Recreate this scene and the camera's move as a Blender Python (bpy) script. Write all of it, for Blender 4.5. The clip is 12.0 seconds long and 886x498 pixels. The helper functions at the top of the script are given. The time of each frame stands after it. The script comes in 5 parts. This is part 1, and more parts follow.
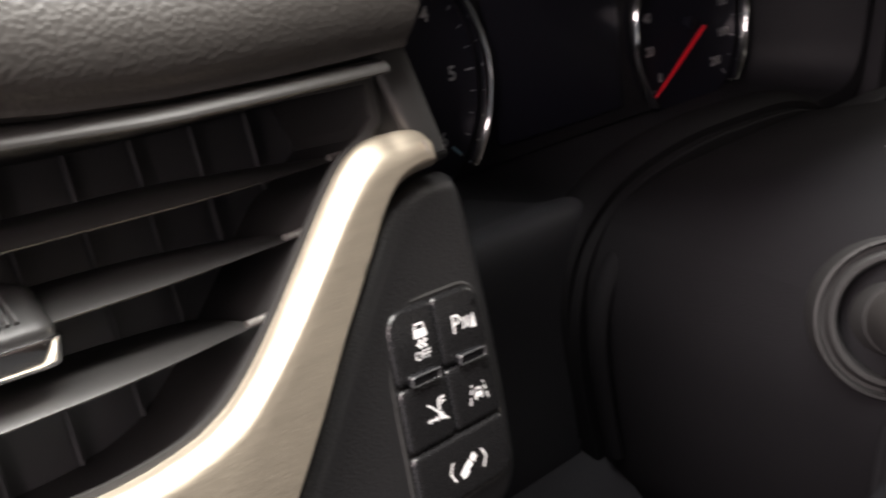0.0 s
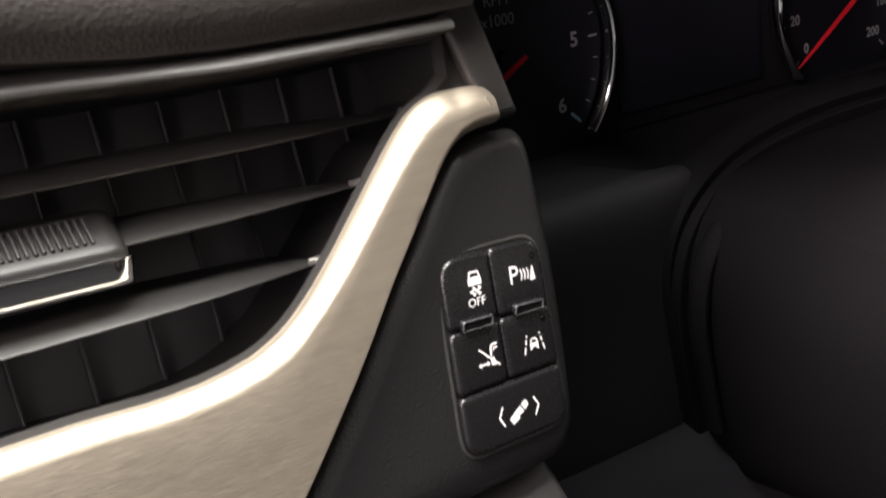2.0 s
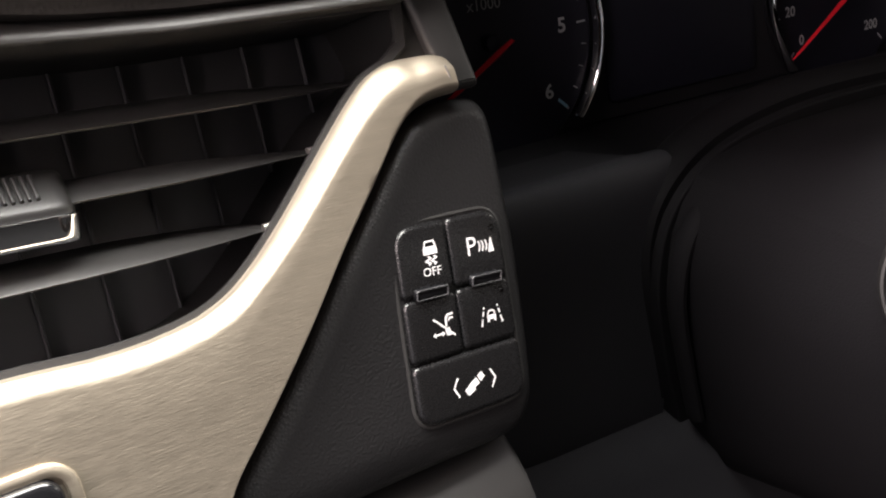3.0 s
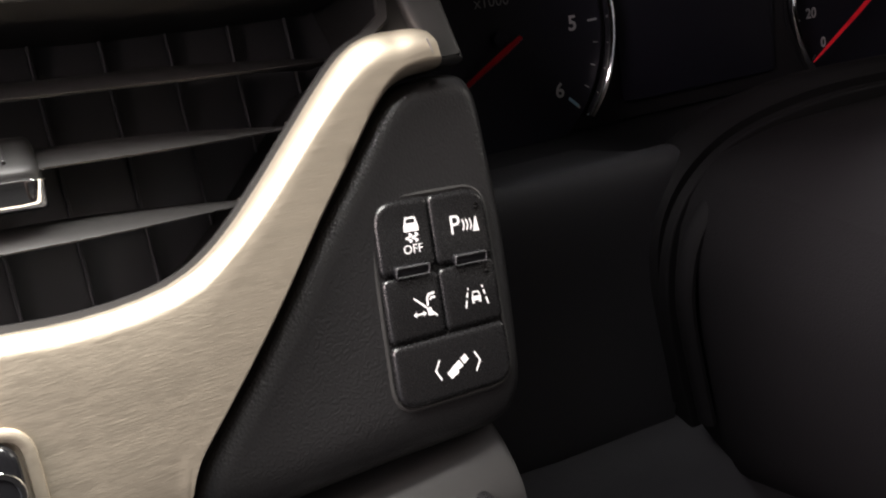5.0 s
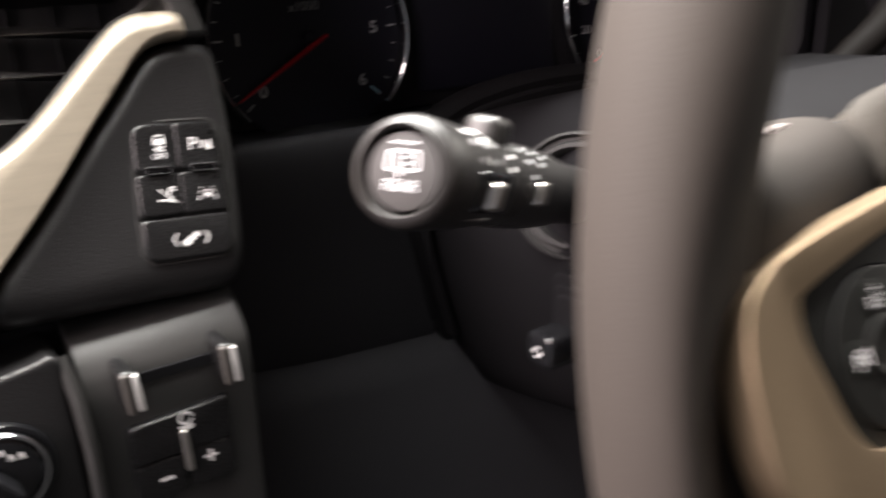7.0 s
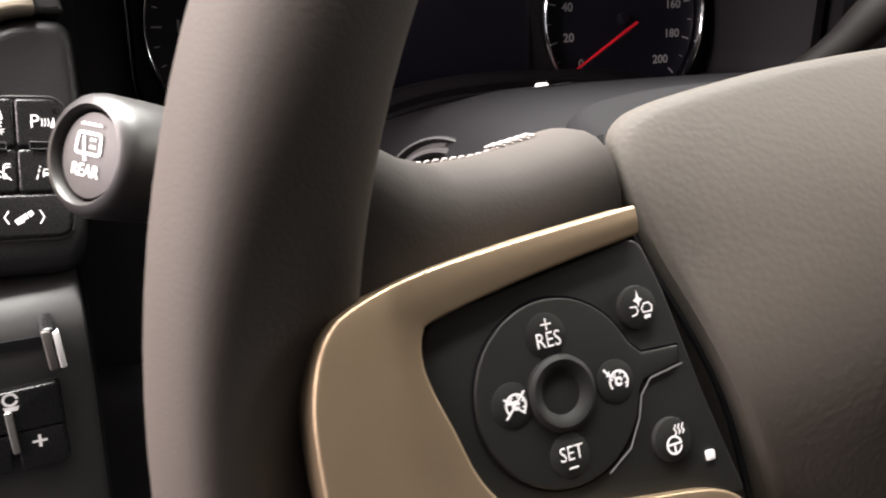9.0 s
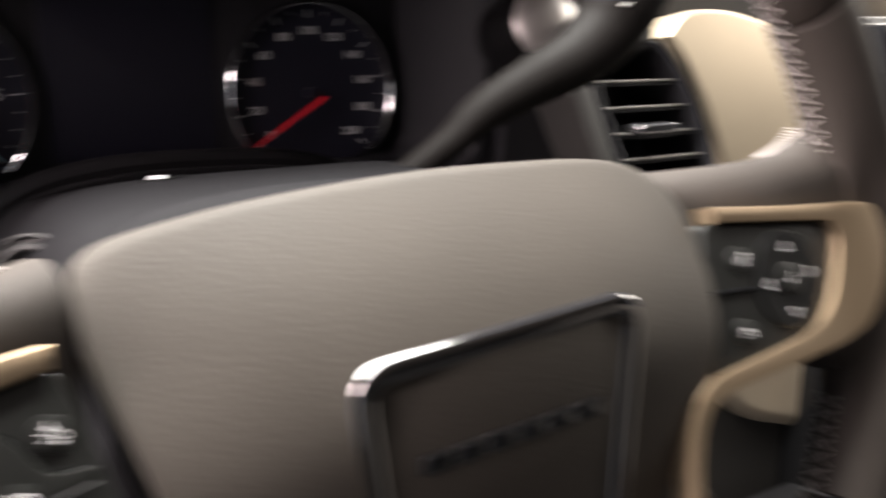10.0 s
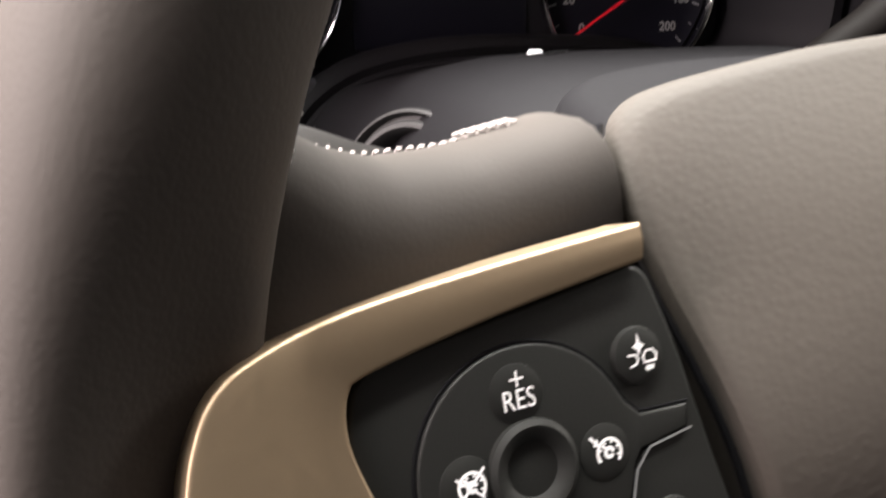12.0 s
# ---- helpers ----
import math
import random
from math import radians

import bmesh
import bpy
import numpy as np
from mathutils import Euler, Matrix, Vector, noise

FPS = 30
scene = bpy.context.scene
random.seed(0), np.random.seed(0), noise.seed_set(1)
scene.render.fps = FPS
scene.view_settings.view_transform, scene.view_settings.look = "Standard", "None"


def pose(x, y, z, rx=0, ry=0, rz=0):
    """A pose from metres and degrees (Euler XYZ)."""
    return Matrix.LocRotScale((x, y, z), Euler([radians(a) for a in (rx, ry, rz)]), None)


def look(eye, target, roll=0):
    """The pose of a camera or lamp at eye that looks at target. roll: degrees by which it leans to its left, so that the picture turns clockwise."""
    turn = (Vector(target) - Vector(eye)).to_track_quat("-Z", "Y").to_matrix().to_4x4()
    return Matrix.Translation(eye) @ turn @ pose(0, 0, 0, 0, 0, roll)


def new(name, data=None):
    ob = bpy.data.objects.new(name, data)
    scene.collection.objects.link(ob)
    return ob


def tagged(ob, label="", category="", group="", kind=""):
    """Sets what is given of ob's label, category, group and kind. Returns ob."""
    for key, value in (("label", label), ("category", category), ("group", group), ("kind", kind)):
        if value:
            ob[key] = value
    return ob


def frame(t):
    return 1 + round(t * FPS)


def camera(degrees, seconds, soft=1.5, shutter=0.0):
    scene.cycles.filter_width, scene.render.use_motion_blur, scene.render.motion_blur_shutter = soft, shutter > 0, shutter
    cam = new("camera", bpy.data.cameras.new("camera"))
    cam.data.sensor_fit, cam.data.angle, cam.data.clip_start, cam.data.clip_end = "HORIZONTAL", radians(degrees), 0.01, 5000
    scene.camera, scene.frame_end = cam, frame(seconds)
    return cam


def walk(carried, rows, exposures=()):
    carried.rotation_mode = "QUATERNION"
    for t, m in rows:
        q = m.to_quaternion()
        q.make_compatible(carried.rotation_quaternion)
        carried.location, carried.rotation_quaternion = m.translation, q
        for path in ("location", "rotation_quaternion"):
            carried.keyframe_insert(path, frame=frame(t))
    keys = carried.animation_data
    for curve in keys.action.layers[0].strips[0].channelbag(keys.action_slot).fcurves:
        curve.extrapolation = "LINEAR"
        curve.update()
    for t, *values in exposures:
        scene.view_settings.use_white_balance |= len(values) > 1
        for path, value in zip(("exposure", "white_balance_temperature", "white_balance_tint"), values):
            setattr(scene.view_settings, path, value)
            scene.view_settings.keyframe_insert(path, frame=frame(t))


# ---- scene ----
cam = camera(50.9, 12.0, soft=1.9, shutter=0.9)
PATH = [
    (0, (0.01216, 0.00838, 1.21591), (1.28268, 1.33963, 0.43262), -2.030),
    (0.5, (0.01373, 0.01118, 1.21620), (1.18086, 1.42463, 0.41623), -2.037),
    (1, (0.02511, -0.00374, 1.21735), (1.07810, 1.48551, 0.39677), -2.630),
    (1.5, (0.02486, -0.01295, 1.21861), (0.99101, 1.53835, 0.40620), -3.570),
    (2, (0.02404, -0.01388, 1.21380), (0.99408, 1.53248, 0.39662), -3.806),
    (2.5, (0.02728, -0.01840, 1.20827), (0.98821, 1.53077, 0.38565), -3.889),
    (3, (0.03294, -0.02270, 1.20683), (0.97506, 1.54321, 0.39424), -3.325),
    (4.8, (0.04208, -0.02833, 1.19691), (0.92421, 1.60018, 0.44204), -3.939),
    (5, (0.04269, -0.02777, 1.19487), (0.93003, 1.59705, 0.43817), -3.961),
    (5.5, (0.03940, -0.02646, 1.19199), (0.96987, 1.57346, 0.43406), -3.589),
    (6, (0.03006, -0.02865, 1.18368), (1.00920, 1.54208, 0.42599), -3.311),
    (6.2, (0.02254, -0.05162, 1.17615), (1.03396, 1.52668, 0.47900), -3.180),
    (6.5, (0.02725, -0.09491, 1.18539), (1.04262, 1.47486, 0.47484), -1.971),
    (6.8, (0.03981, -0.13239, 1.19172), (1.02915, 1.45742, 0.48907), -1.320),
    (7, (0.05243, -0.15274, 1.19662), (1.01684, 1.44784, 0.48383), -1.335),
    (7.5, (0.08200, -0.18213, 1.20150), (1.03034, 1.44457, 0.52732), -1.070),
    (7.7, (0.09327, -0.18906, 1.19940), (1.02162, 1.45095, 0.52969), -0.474),
    (9.3, (0.14140, -0.17545, 1.18891), (0.88847, 1.54181, 0.48683), 0.838),
    (9.5, (0.14851, -0.17865, 1.19132), (0.97959, 1.49418, 0.47650), 3.526),
    (10, (0.19547, -0.22820, 1.22001), (1.27864, 1.33289, 0.59574), 3.802),
    (10.5, (0.22141, -0.25391, 1.22066), (1.38829, 1.24155, 0.58662), 3.252),
    (11, (0.19397, -0.21503, 1.20384), (1.20688, 1.37246, 0.53011), 3.685),
    (11.5, (0.16070, -0.16380, 1.19203), (0.93123, 1.53276, 0.46543), 2.207),
    (12, (0.15589, -0.14377, 1.18405), (0.91832, 1.53583, 0.41098), 3.006),
]
EXPOSURES = [(0, 0.51), (5.5, 0.49), (6, 0.44), (6.5, 0.52), (7, 0.66), (7.5, 0.88), (9.5, 1.15), (10.0, 1.18), (10.5, 0.98), (11.0, 1.15), (11.5, 1.32), (12, 1.24)]
walk(cam, [(t, look(eye, target, roll)) for t, eye, target, roll in PATH], EXPOSURES)

# ---- light: show-hall light through the windscreen and the open driver's door ----
world = bpy.data.worlds.new("hall")
scene.world = world
world.use_nodes = True
world.node_tree.nodes["Background"].inputs[0].default_value = (0.93, 0.92, 1.0, 1)
world.node_tree.nodes["Background"].inputs[1].default_value = 0.38


def area_lamp(name, eye, target, sx, sy, watts, colour):
    data = bpy.data.lights.new(name, "AREA")
    data.shape, data.size, data.size_y, data.energy, data.color = "RECTANGLE", sx, sy, watts, colour
    ob = new(name, data)
    ob.matrix_world = look(eye, target)
    return tagged(ob, "show-hall light entering through an opening of the car", "light", kind="structure")


area_lamp("windscreen_light", (0.16, 0.165, 1.75), (0.18, 0.0, 1.10), 1.0, 0.44, 38.5, (1.0, 0.98, 0.93))
area_lamp("door_light", (-0.50, 0.09, 1.45), (0.14, 0.04, 1.12), 0.6, 0.50, 14.0, (1.0, 0.83, 0.82))
area_lamp("passenger_window_light", (1.70, 0.10, 1.62), (0.90, 0.14, 1.12), 0.8, 0.40, 7.0, (1.0, 0.93, 0.84))

# ---- materials ----


def material(name, colour, rough=0.5, metal=0.0, bump=0.0, scale=900.0, kind="noise", vary=0.12, vary_scale=25.0,
             stretch=None, coat=0.0, rough_vary=0.08, ior=1.5, spec=0.5):
    """A principled surface with fine relief, and colour and gloss that vary at a larger scale."""
    m = bpy.data.materials.new(name)
    m.use_nodes = True
    nt = m.node_tree
    n, l = nt.nodes, nt.links
    b = n["Principled BSDF"]
    b.inputs["Metallic"].default_value = metal
    b.inputs["IOR"].default_value = ior
    b.inputs["Specular IOR Level"].default_value = spec
    b.inputs["Coat Weight"].default_value = coat
    b.inputs["Coat Roughness"].default_value = 0.08
    co = n.new("ShaderNodeTexCoord")
    at = co.outputs["Object"]
    if stretch:
        mp = n.new("ShaderNodeMapping")
        mp.inputs["Rotation"].default_value = [radians(a) for a in stretch[1]]
        mp.inputs["Scale"].default_value = stretch[0]
        l.new(at, mp.inputs["Vector"])
        fine = mp.outputs["Vector"]
    else:
        fine = at
    big = n.new("ShaderNodeTexNoise")
    big.inputs["Scale"].default_value, big.inputs["Detail"].default_value = vary_scale, 5
    l.new(fine, big.inputs["Vector"])
    if kind == "grain":
        tex = n.new("ShaderNodeTexVoronoi")
        tex.feature = "SMOOTH_F1"
        tex.inputs["Scale"].default_value = scale
        tex.inputs["Smoothness"].default_value = 0.85
        out = tex.outputs["Distance"]
    else:
        tex = n.new("ShaderNodeTexNoise")
        tex.inputs["Scale"].default_value, tex.inputs["Detail"].default_value = scale, 3
        out = tex.outputs["Fac"]
    l.new(fine, tex.inputs["Vector"])
    mix = n.new("ShaderNodeMix")
    mix.data_type = "RGBA"
    lo = [c * (1 - vary) for c in colour]
    hi = [min(1, c * (1 + vary)) for c in colour]
    mix.inputs["A"].default_value, mix.inputs["B"].default_value = (*lo, 1), (*hi, 1)
    l.new(big.outputs["Fac"], mix.inputs["Factor"])
    l.new(mix.outputs["Result"], b.inputs["Base Color"])
    rr = n.new("ShaderNodeMapRange")
    rr.inputs["To Min"].default_value = max(0.02, rough - rough_vary)
    rr.inputs["To Max"].default_value = min(1.0, rough + rough_vary)
    l.new(tex.outputs["Fac"] if kind != "grain" else big.outputs["Fac"], rr.inputs["Value"])
    l.new(rr.outputs["Result"], b.inputs["Roughness"])
    if bump:
        bp = n.new("ShaderNodeBump")
        bp.inputs["Strength"].default_value, bp.inputs["Distance"].default_value = 1.0, bump
        bp.invert = kind == "grain"
        l.new(out, bp.inputs["Height"])
        l.new(bp.outputs["Normal"], b.inputs["Normal"])
    return m


SOFT = material("soft_black_plastic", (0.0120, 0.0115, 0.0120), 0.38, bump=0.00011, scale=1700, kind="grain", spec=0.5)
DASH = material("dash_leather", (0.028, 0.025, 0.0225), 0.50, bump=0.00013, scale=1050, kind="grain", vary=0.2)
LEATHER = material("wheel_leather", (0.0360, 0.0298, 0.0260), 0.74, bump=0.00003, scale=1300, kind="grain", vary=0.15, spec=0.22)
HUB = material("airbag_cover", (0.0520, 0.0448, 0.0380), 0.68, bump=0.00008, scale=760, kind="grain", vary=0.15, spec=0.22)
SATIN = material("satin_black", (0.0078, 0.0076, 0.0080), 0.27, bump=0.00003, scale=2500)
MATT = material("matt_black", (0.0195, 0.0190, 0.0220), 0.60, bump=0.00003, scale=2200, spec=0.25)
LIP = material("smooth_grey_plastic", (0.030, 0.0285, 0.027), 0.48, bump=0.00003, scale=2300)
LOUVER = material("louver_plastic", (0.026, 0.0250, 0.0245), 0.40, bump=0.00003, scale=2300)
SHROUD = material("shroud_plastic", (0.0058, 0.0055, 0.0062), 0.72, bump=0.00006, scale=1900, kind="grain", spec=0.06)
GLOSS = material("gloss_black", (0.008, 0.008, 0.009), 0.12, vary=0.3)
GOLD = material("brushed_champagne_metal", (0.545, 0.475, 0.38), 0.45, metal=0.92, bump=0.000042, scale=420,
                stretch=((0.3, 8.0, 8.0), (0, -6, 0)), vary=0.16, vary_scale=60, rough_vary=0.12)
BEZEL = material("satin_champagne_bezel", (0.39, 0.292, 0.195), 0.47, metal=0.92, bump=0.000008, scale=900, vary=0.05)
CHAMP = material("satin_champagne_trim", (0.46, 0.38, 0.28), 0.45, metal=0.85, bump=0.00001, scale=900, vary=0.06)
CHROME = material("chrome", (0.82, 0.82, 0.83), 0.09, metal=1.0, vary=0.03, rough_vary=0.03)
BRIGHTRIM = material("smoked_chrome", (0.21, 0.205, 0.205), 0.09, metal=1.0, vary=0.05, rough_vary=0.03)
DARKCHROME = material("dark_chrome", (0.10, 0.10, 0.105), 0.12, metal=1.0, vary=0.1)
SILVER = material("satin_silver", (0.55, 0.52, 0.49), 0.30, metal=0.9, vary=0.05)
WHITE = material("white_print", (0.82, 0.80, 0.80), 0.5, vary=0.04)
GREY = material("grey_print", (0.50, 0.50, 0.51), 0.5, vary=0.06)
RED = material("red_needle", (0.80, 0.02, 0.04), 0.35, vary=0.05)
BLUE = material("pale_blue_print", (0.35, 0.6, 0.75), 0.5, vary=0.05)
DIAL = material("dial_face", (0.017, 0.017, 0.026), 0.45, bump=0.00002, scale=3000, spec=0.2)
THREAD = material("cream_thread", (0.33, 0.30, 0.285), 0.8, bump=0.0002, scale=4000)
PAD = material("keypad_rubber", (0.0105, 0.0105, 0.0096), 0.50, bump=0.00003, scale=2600, spec=0.35)
SCREEN = material("screen_glass", (0.010, 0.010, 0.012), 0.06, vary=0.2)
CARPET = material("black_carpet", (0.02, 0.02, 0.021), 0.95, bump=0.002, scale=900)
LINER = material("grey_headliner", (0.35, 0.33, 0.30), 0.9, bump=0.0006, scale=1500)
WOOD = material("brown_wood_trim", (0.16, 0.085, 0.045), 0.30, bump=0.0001, scale=60, stretch=((1, 8, 8), (0, 0, 0)), vary=0.4, vary_scale=60)
BEIGE = material("beige_panel", (0.42, 0.34, 0.25), 0.45, bump=0.0001, scale=900, kind="grain")

# ---- building tools ----


def basis(c, n, ux=(1, 0, 0)):
    n = Vector(n).normalized()
    u = (Vector(ux) - n * n.dot(Vector(ux))).normalized()
    v = n.cross(u)
    return Matrix(((u.x, v.x, n.x, c[0]), (u.y, v.y, n.y, c[1]), (u.z, v.z, n.z, c[2]), (0, 0, 0, 1)))


def thing(name, at, label, category, group="", kind=""):
    ob = new(name)
    ob.empty_display_size = 0.02
    ob.location = at
    return tagged(ob, label, category, group, kind)


def part(name, bm, mat, parent, label="", sharp=38):
    bmesh.ops.recalc_face_normals(bm, faces=bm.faces)
    for f in bm.faces:
        f.smooth = True
    for e in bm.edges:
        if len(e.link_faces) == 2 and e.calc_face_angle(0) > radians(sharp):
            e.smooth = False
    me = bpy.data.meshes.new(name)
    bm.to_mesh(me)
    bm.free()
    me.materials.append(mat)
    ob = new(name, me)
    if parent is not None:
        ob.parent = parent
        ob.matrix_parent_inverse = Matrix.Translation(-parent.location)
    return tagged(ob, label)


def whole(name, bm, mat, label, category, group="", kind=""):
    return tagged(part(name, bm, mat, None), label, category, group, kind)


def spline(pts, n=6, closed=False):
    """Points along a Catmull-Rom curve through pts."""
    P = [Vector(p) for p in pts]
    m, out = len(P), []
    for i in range(m if closed else m - 1):
        a, b, c, d = (P[(i + k) % m] if closed else P[max(0, min(m - 1, i + k))] for k in (-1, 0, 1, 2))
        for j in range(n):
            t = j / n
            out.append(0.5 * (2 * b + (c - a) * t + (2 * a - 5 * b + 4 * c - d) * t * t + (3 * b - a - 3 * c + d) * t ** 3))
    return out if closed else out + [P[-1]]


def rounded(pts, r, n=5):
    """A closed outline with its corners rounded; r is one radius or one for each corner."""
    out, m = [], len(pts)
    for i in range(m):
        p, q, s = Vector(pts[i - 1]), Vector(pts[i]), Vector(pts[(i + 1) % m])
        rr = r[i] if isinstance(r, (list, tuple)) else r
        if rr <= 0:
            out.append(q)
            continue
        a, b = (p - q), (s - q)
        k = min(rr, a.length * 0.49, b.length * 0.49)
        a, b = q + a.normalized() * k, q + b.normalized() * k
        for j in range(n + 1):
            t = j / n
            out.append(a * (1 - t) ** 2 + q * 2 * t * (1 - t) + b * t * t)
    return out


def ccw(o):
    s = sum(o[i - 1].x * o[i].y - o[i].x * o[i - 1].y for i in range(len(o)))
    return o if s > 0 else list(reversed(o))


def inset(o, d):
    res, m = [], len(o)
    for i in range(m):
        a, b = (o[i] - o[i - 1]), (o[(i + 1) % m] - o[i])
        na = Vector((-a.y, a.x)).normalized() if a.length > 1e-9 else Vector((0, 0))
        nb = Vector((-b.y, b.x)).normalized() if b.length > 1e-9 else Vector((0, 0))
        s = na + nb
        k = s.length_squared
        res.append(o[i] + (s * (2 / max(k, 1.2)) * d if k > 1e-6 else Vector((0, 0))))
    return res


def join_loops(bm, loops, closed=True):
    vs = [[bm.verts.new(p) for p in lp] for lp in loops]
    m = len(vs[0])
    for a, b in zip(vs, vs[1:]):
        for i in range(m if closed else m - 1):
            j = (i + 1) % m
            bm.faces.new((a[i], a[j], b[j], b[i]))
    return vs


def slab(bm, outline, z0, z1, r, M, seg=4, back=True, dish=None):
    """A plate with the given 2D outline from z0 to z1, its front edge rounded with radius r. dish: a function of (u, v) added to z."""
    o = ccw([Vector((p[0], p[1])) for p in outline])
    g = dish or (lambda u, v: 0.0)
    loops = [[M @ Vector((p.x, p.y, z0)) for p in o]]
    for k in range(seg + 1):
        a = k / seg * math.pi / 2
        q = inset(o, r * (1 - math.cos(a))) if k else o
        loops.append([M @ Vector((p.x, p.y, z1 - r + r * math.sin(a) + g(p.x, p.y))) for p in q])
    vs = join_loops(bm, loops)
    bm.faces.new(vs[-1])
    if back:
        bm.faces.new(list(reversed(vs[0])))
    return bm


def sweep(bm, path, section, up, closed=False, scale=None, cap=True):
    """section: offsets (across, along up), swept along path."""
    P = [Vector(p) for p in path]
    m, loops = len(P), []
    for i in range(m):
        a = P[i - 1] if (closed or i) else P[0]
        b = P[(i + 1) % m] if (closed or i < m - 1) else P[-1]
        t = (b - a).normalized()
        w = (Vector(up) - t * t.dot(Vector(up))).normalized()
        s = t.cross(w)
        k = scale(i / max(1, m - 1)) if scale else (1, 1)
        loops.append([P[i] + s * (x * k[0]) + w * (y * k[1]) for x, y in section])
    if closed:
        loops.append(loops[0])
        vs = [[bm.verts.new(p) for p in lp] for lp in loops[:-1]]
        vs.append(vs[0])
        k = len(section)
        for a, b in zip(vs, vs[1:]):
            for i in range(k):
                bm.faces.new((a[i], a[(i + 1) % k], b[(i + 1) % k], b[i]))
    else:
        vs = join_loops(bm, loops)
        if cap:
            bm.faces.new(vs[0])
            bm.faces.new(list(reversed(vs[-1])))
    return bm


def resample(pts, n):
    P = [Vector(p) for p in pts]
    d = [0.0]
    for a, b in zip(P, P[1:]):
        d.append(d[-1] + (b - a).length)
    out, k = [], 0
    for i in range(n):
        x = d[-1] * i / (n - 1)
        while k < len(P) - 2 and d[k + 1] < x:
            k += 1
        out.append(P[k].lerp(P[k + 1], min(1.0, (x - d[k]) / max(1e-9, d[k + 1] - d[k]))))
    return out


def band(bm, outer, inner, z0, z1, r, M, n=90, dish=None, crown=0.0, seg=5):
    """A rounded strip between two open edges, which run side by side."""
    g = dish or (lambda u, v: 0.0)
    loops = []
    for a, b in zip(resample(outer, n), resample(inner, n)):
        w = (b - a).length
        e = (b - a) / w
        k = min(r, w * 0.45)
        sec = [(0.0, z0)] + [(k * (1 - math.cos(t * math.pi / 2 / seg)), z1 - k + k * math.sin(t * math.pi / 2 / seg)) for t in range(seg + 1)]
        sec += [(k + (w - 2 * k) * t / 6, z1 + crown * math.sin(math.pi * t / 6)) for t in range(1, 6)]
        sec += [(w - x, z) for x, z in reversed(sec[:seg + 2])]
        loops.append([M @ Vector((*(a + e * x), z + g(*(a + e * x)))) for x, z in sec])
    vs = join_loops(bm, loops)
    bm.faces.new(vs[0])
    bm.faces.new(list(reversed(vs[-1])))
    return bm


def oval(a, b, n=14):
    return [(a * math.cos(2 * math.pi * i / n), b * math.sin(2 * math.pi * i / n)) for i in range(n)]


def revolve(bm, profile, M, seg=40, squash=1.0):
    """profile: (radius, height) pairs, turned round M's third axis."""
    loops = []
    for r, z in profile:
        loops.append([M @ Vector((r * math.cos(2 * math.pi * i / seg), squash * r * math.sin(2 * math.pi * i / seg), z)) for i in range(seg)])
    vs = join_loops(bm, loops)
    bm.faces.new(list(reversed(vs[0])))
    bm.faces.new(vs[-1])
    return bm


def rbox(bm, M, sx, sy, sz, r, seg=3):
    """A box with rounded front and side edges, centred on M, its front towards +z."""
    o = rounded([(-sx / 2, -sy / 2), (sx / 2, -sy / 2), (sx / 2, sy / 2), (-sx / 2, sy / 2)], r * 1.6, 4)
    return slab(bm, o, -sz / 2, sz / 2, r, M, seg)


def stroke(bm, pts, w, M, z=0.0, closed=False):
    """A flat painted line of width w."""
    P = [Vector((p[0], p[1])) for p in pts]
    m = len(P)
    L, R = [], []
    for i in range(m):
        a = P[i] - (P[i - 1] if (closed or i) else P[0])
        b = (P[(i + 1) % m] if (closed or i < m - 1) else P[-1]) - P[i]
        a = a if a.length > 1e-9 else b
        b = b if b.length > 1e-9 else a
        na, nb = Vector((-a.y, a.x)).normalized(), Vector((-b.y, b.x)).normalized()
        s = na + nb
        s = s * (2 / max(s.length_squared, 0.8)) * (w / 2)
        L.append(bm.verts.new(M @ Vector((P[i].x + s.x, P[i].y + s.y, z))))
        R.append(bm.verts.new(M @ Vector((P[i].x - s.x, P[i].y - s.y, z))))
    for i in range(m if closed else m - 1):
        j = (i + 1) % m
        bm.faces.new((R[i], R[j], L[j], L[i]))
    return bm


def patch(bm, pts, M, z=0.0):
    bm.faces.new([bm.verts.new(M @ Vector((p[0], p[1], z))) for p in pts])
    return bm


def arc(cx, cy, r, a0, a1, n=14):
    return [(cx + r * math.cos(radians(a0 + (a1 - a0) * i / n)), cy + r * math.sin(radians(a0 + (a1 - a0) * i / n))) for i in range(n + 1)]


def lettering(bm, text, size, M, x=0.0, y=0.0, z=0.0, turn=0.0, wide=1.0, bold=0.0):
    cu = bpy.data.curves.new("letters", "FONT")
    cu.body, cu.size, cu.align_x, cu.align_y, cu.resolution_u = text, size, "CENTER", "CENTER", 3
    cu.offset = bold
    ob = new("letters", cu)
    bpy.context.view_layer.update()
    me = bpy.data.meshes.new_from_object(ob.evaluated_get(bpy.context.evaluated_depsgraph_get()))
    me.transform(M @ pose(x, y, z, 0, 0, turn) @ Matrix.Diagonal((wide, 1, 1, 1)))
    bm.from_mesh(me)
    bpy.data.objects.remove(ob)
    bpy.data.curves.remove(cu)
    bpy.data.meshes.remove(me)
    return bm


def T(x, y, z=0.0):
    return Matrix.Translation((x, y, z))


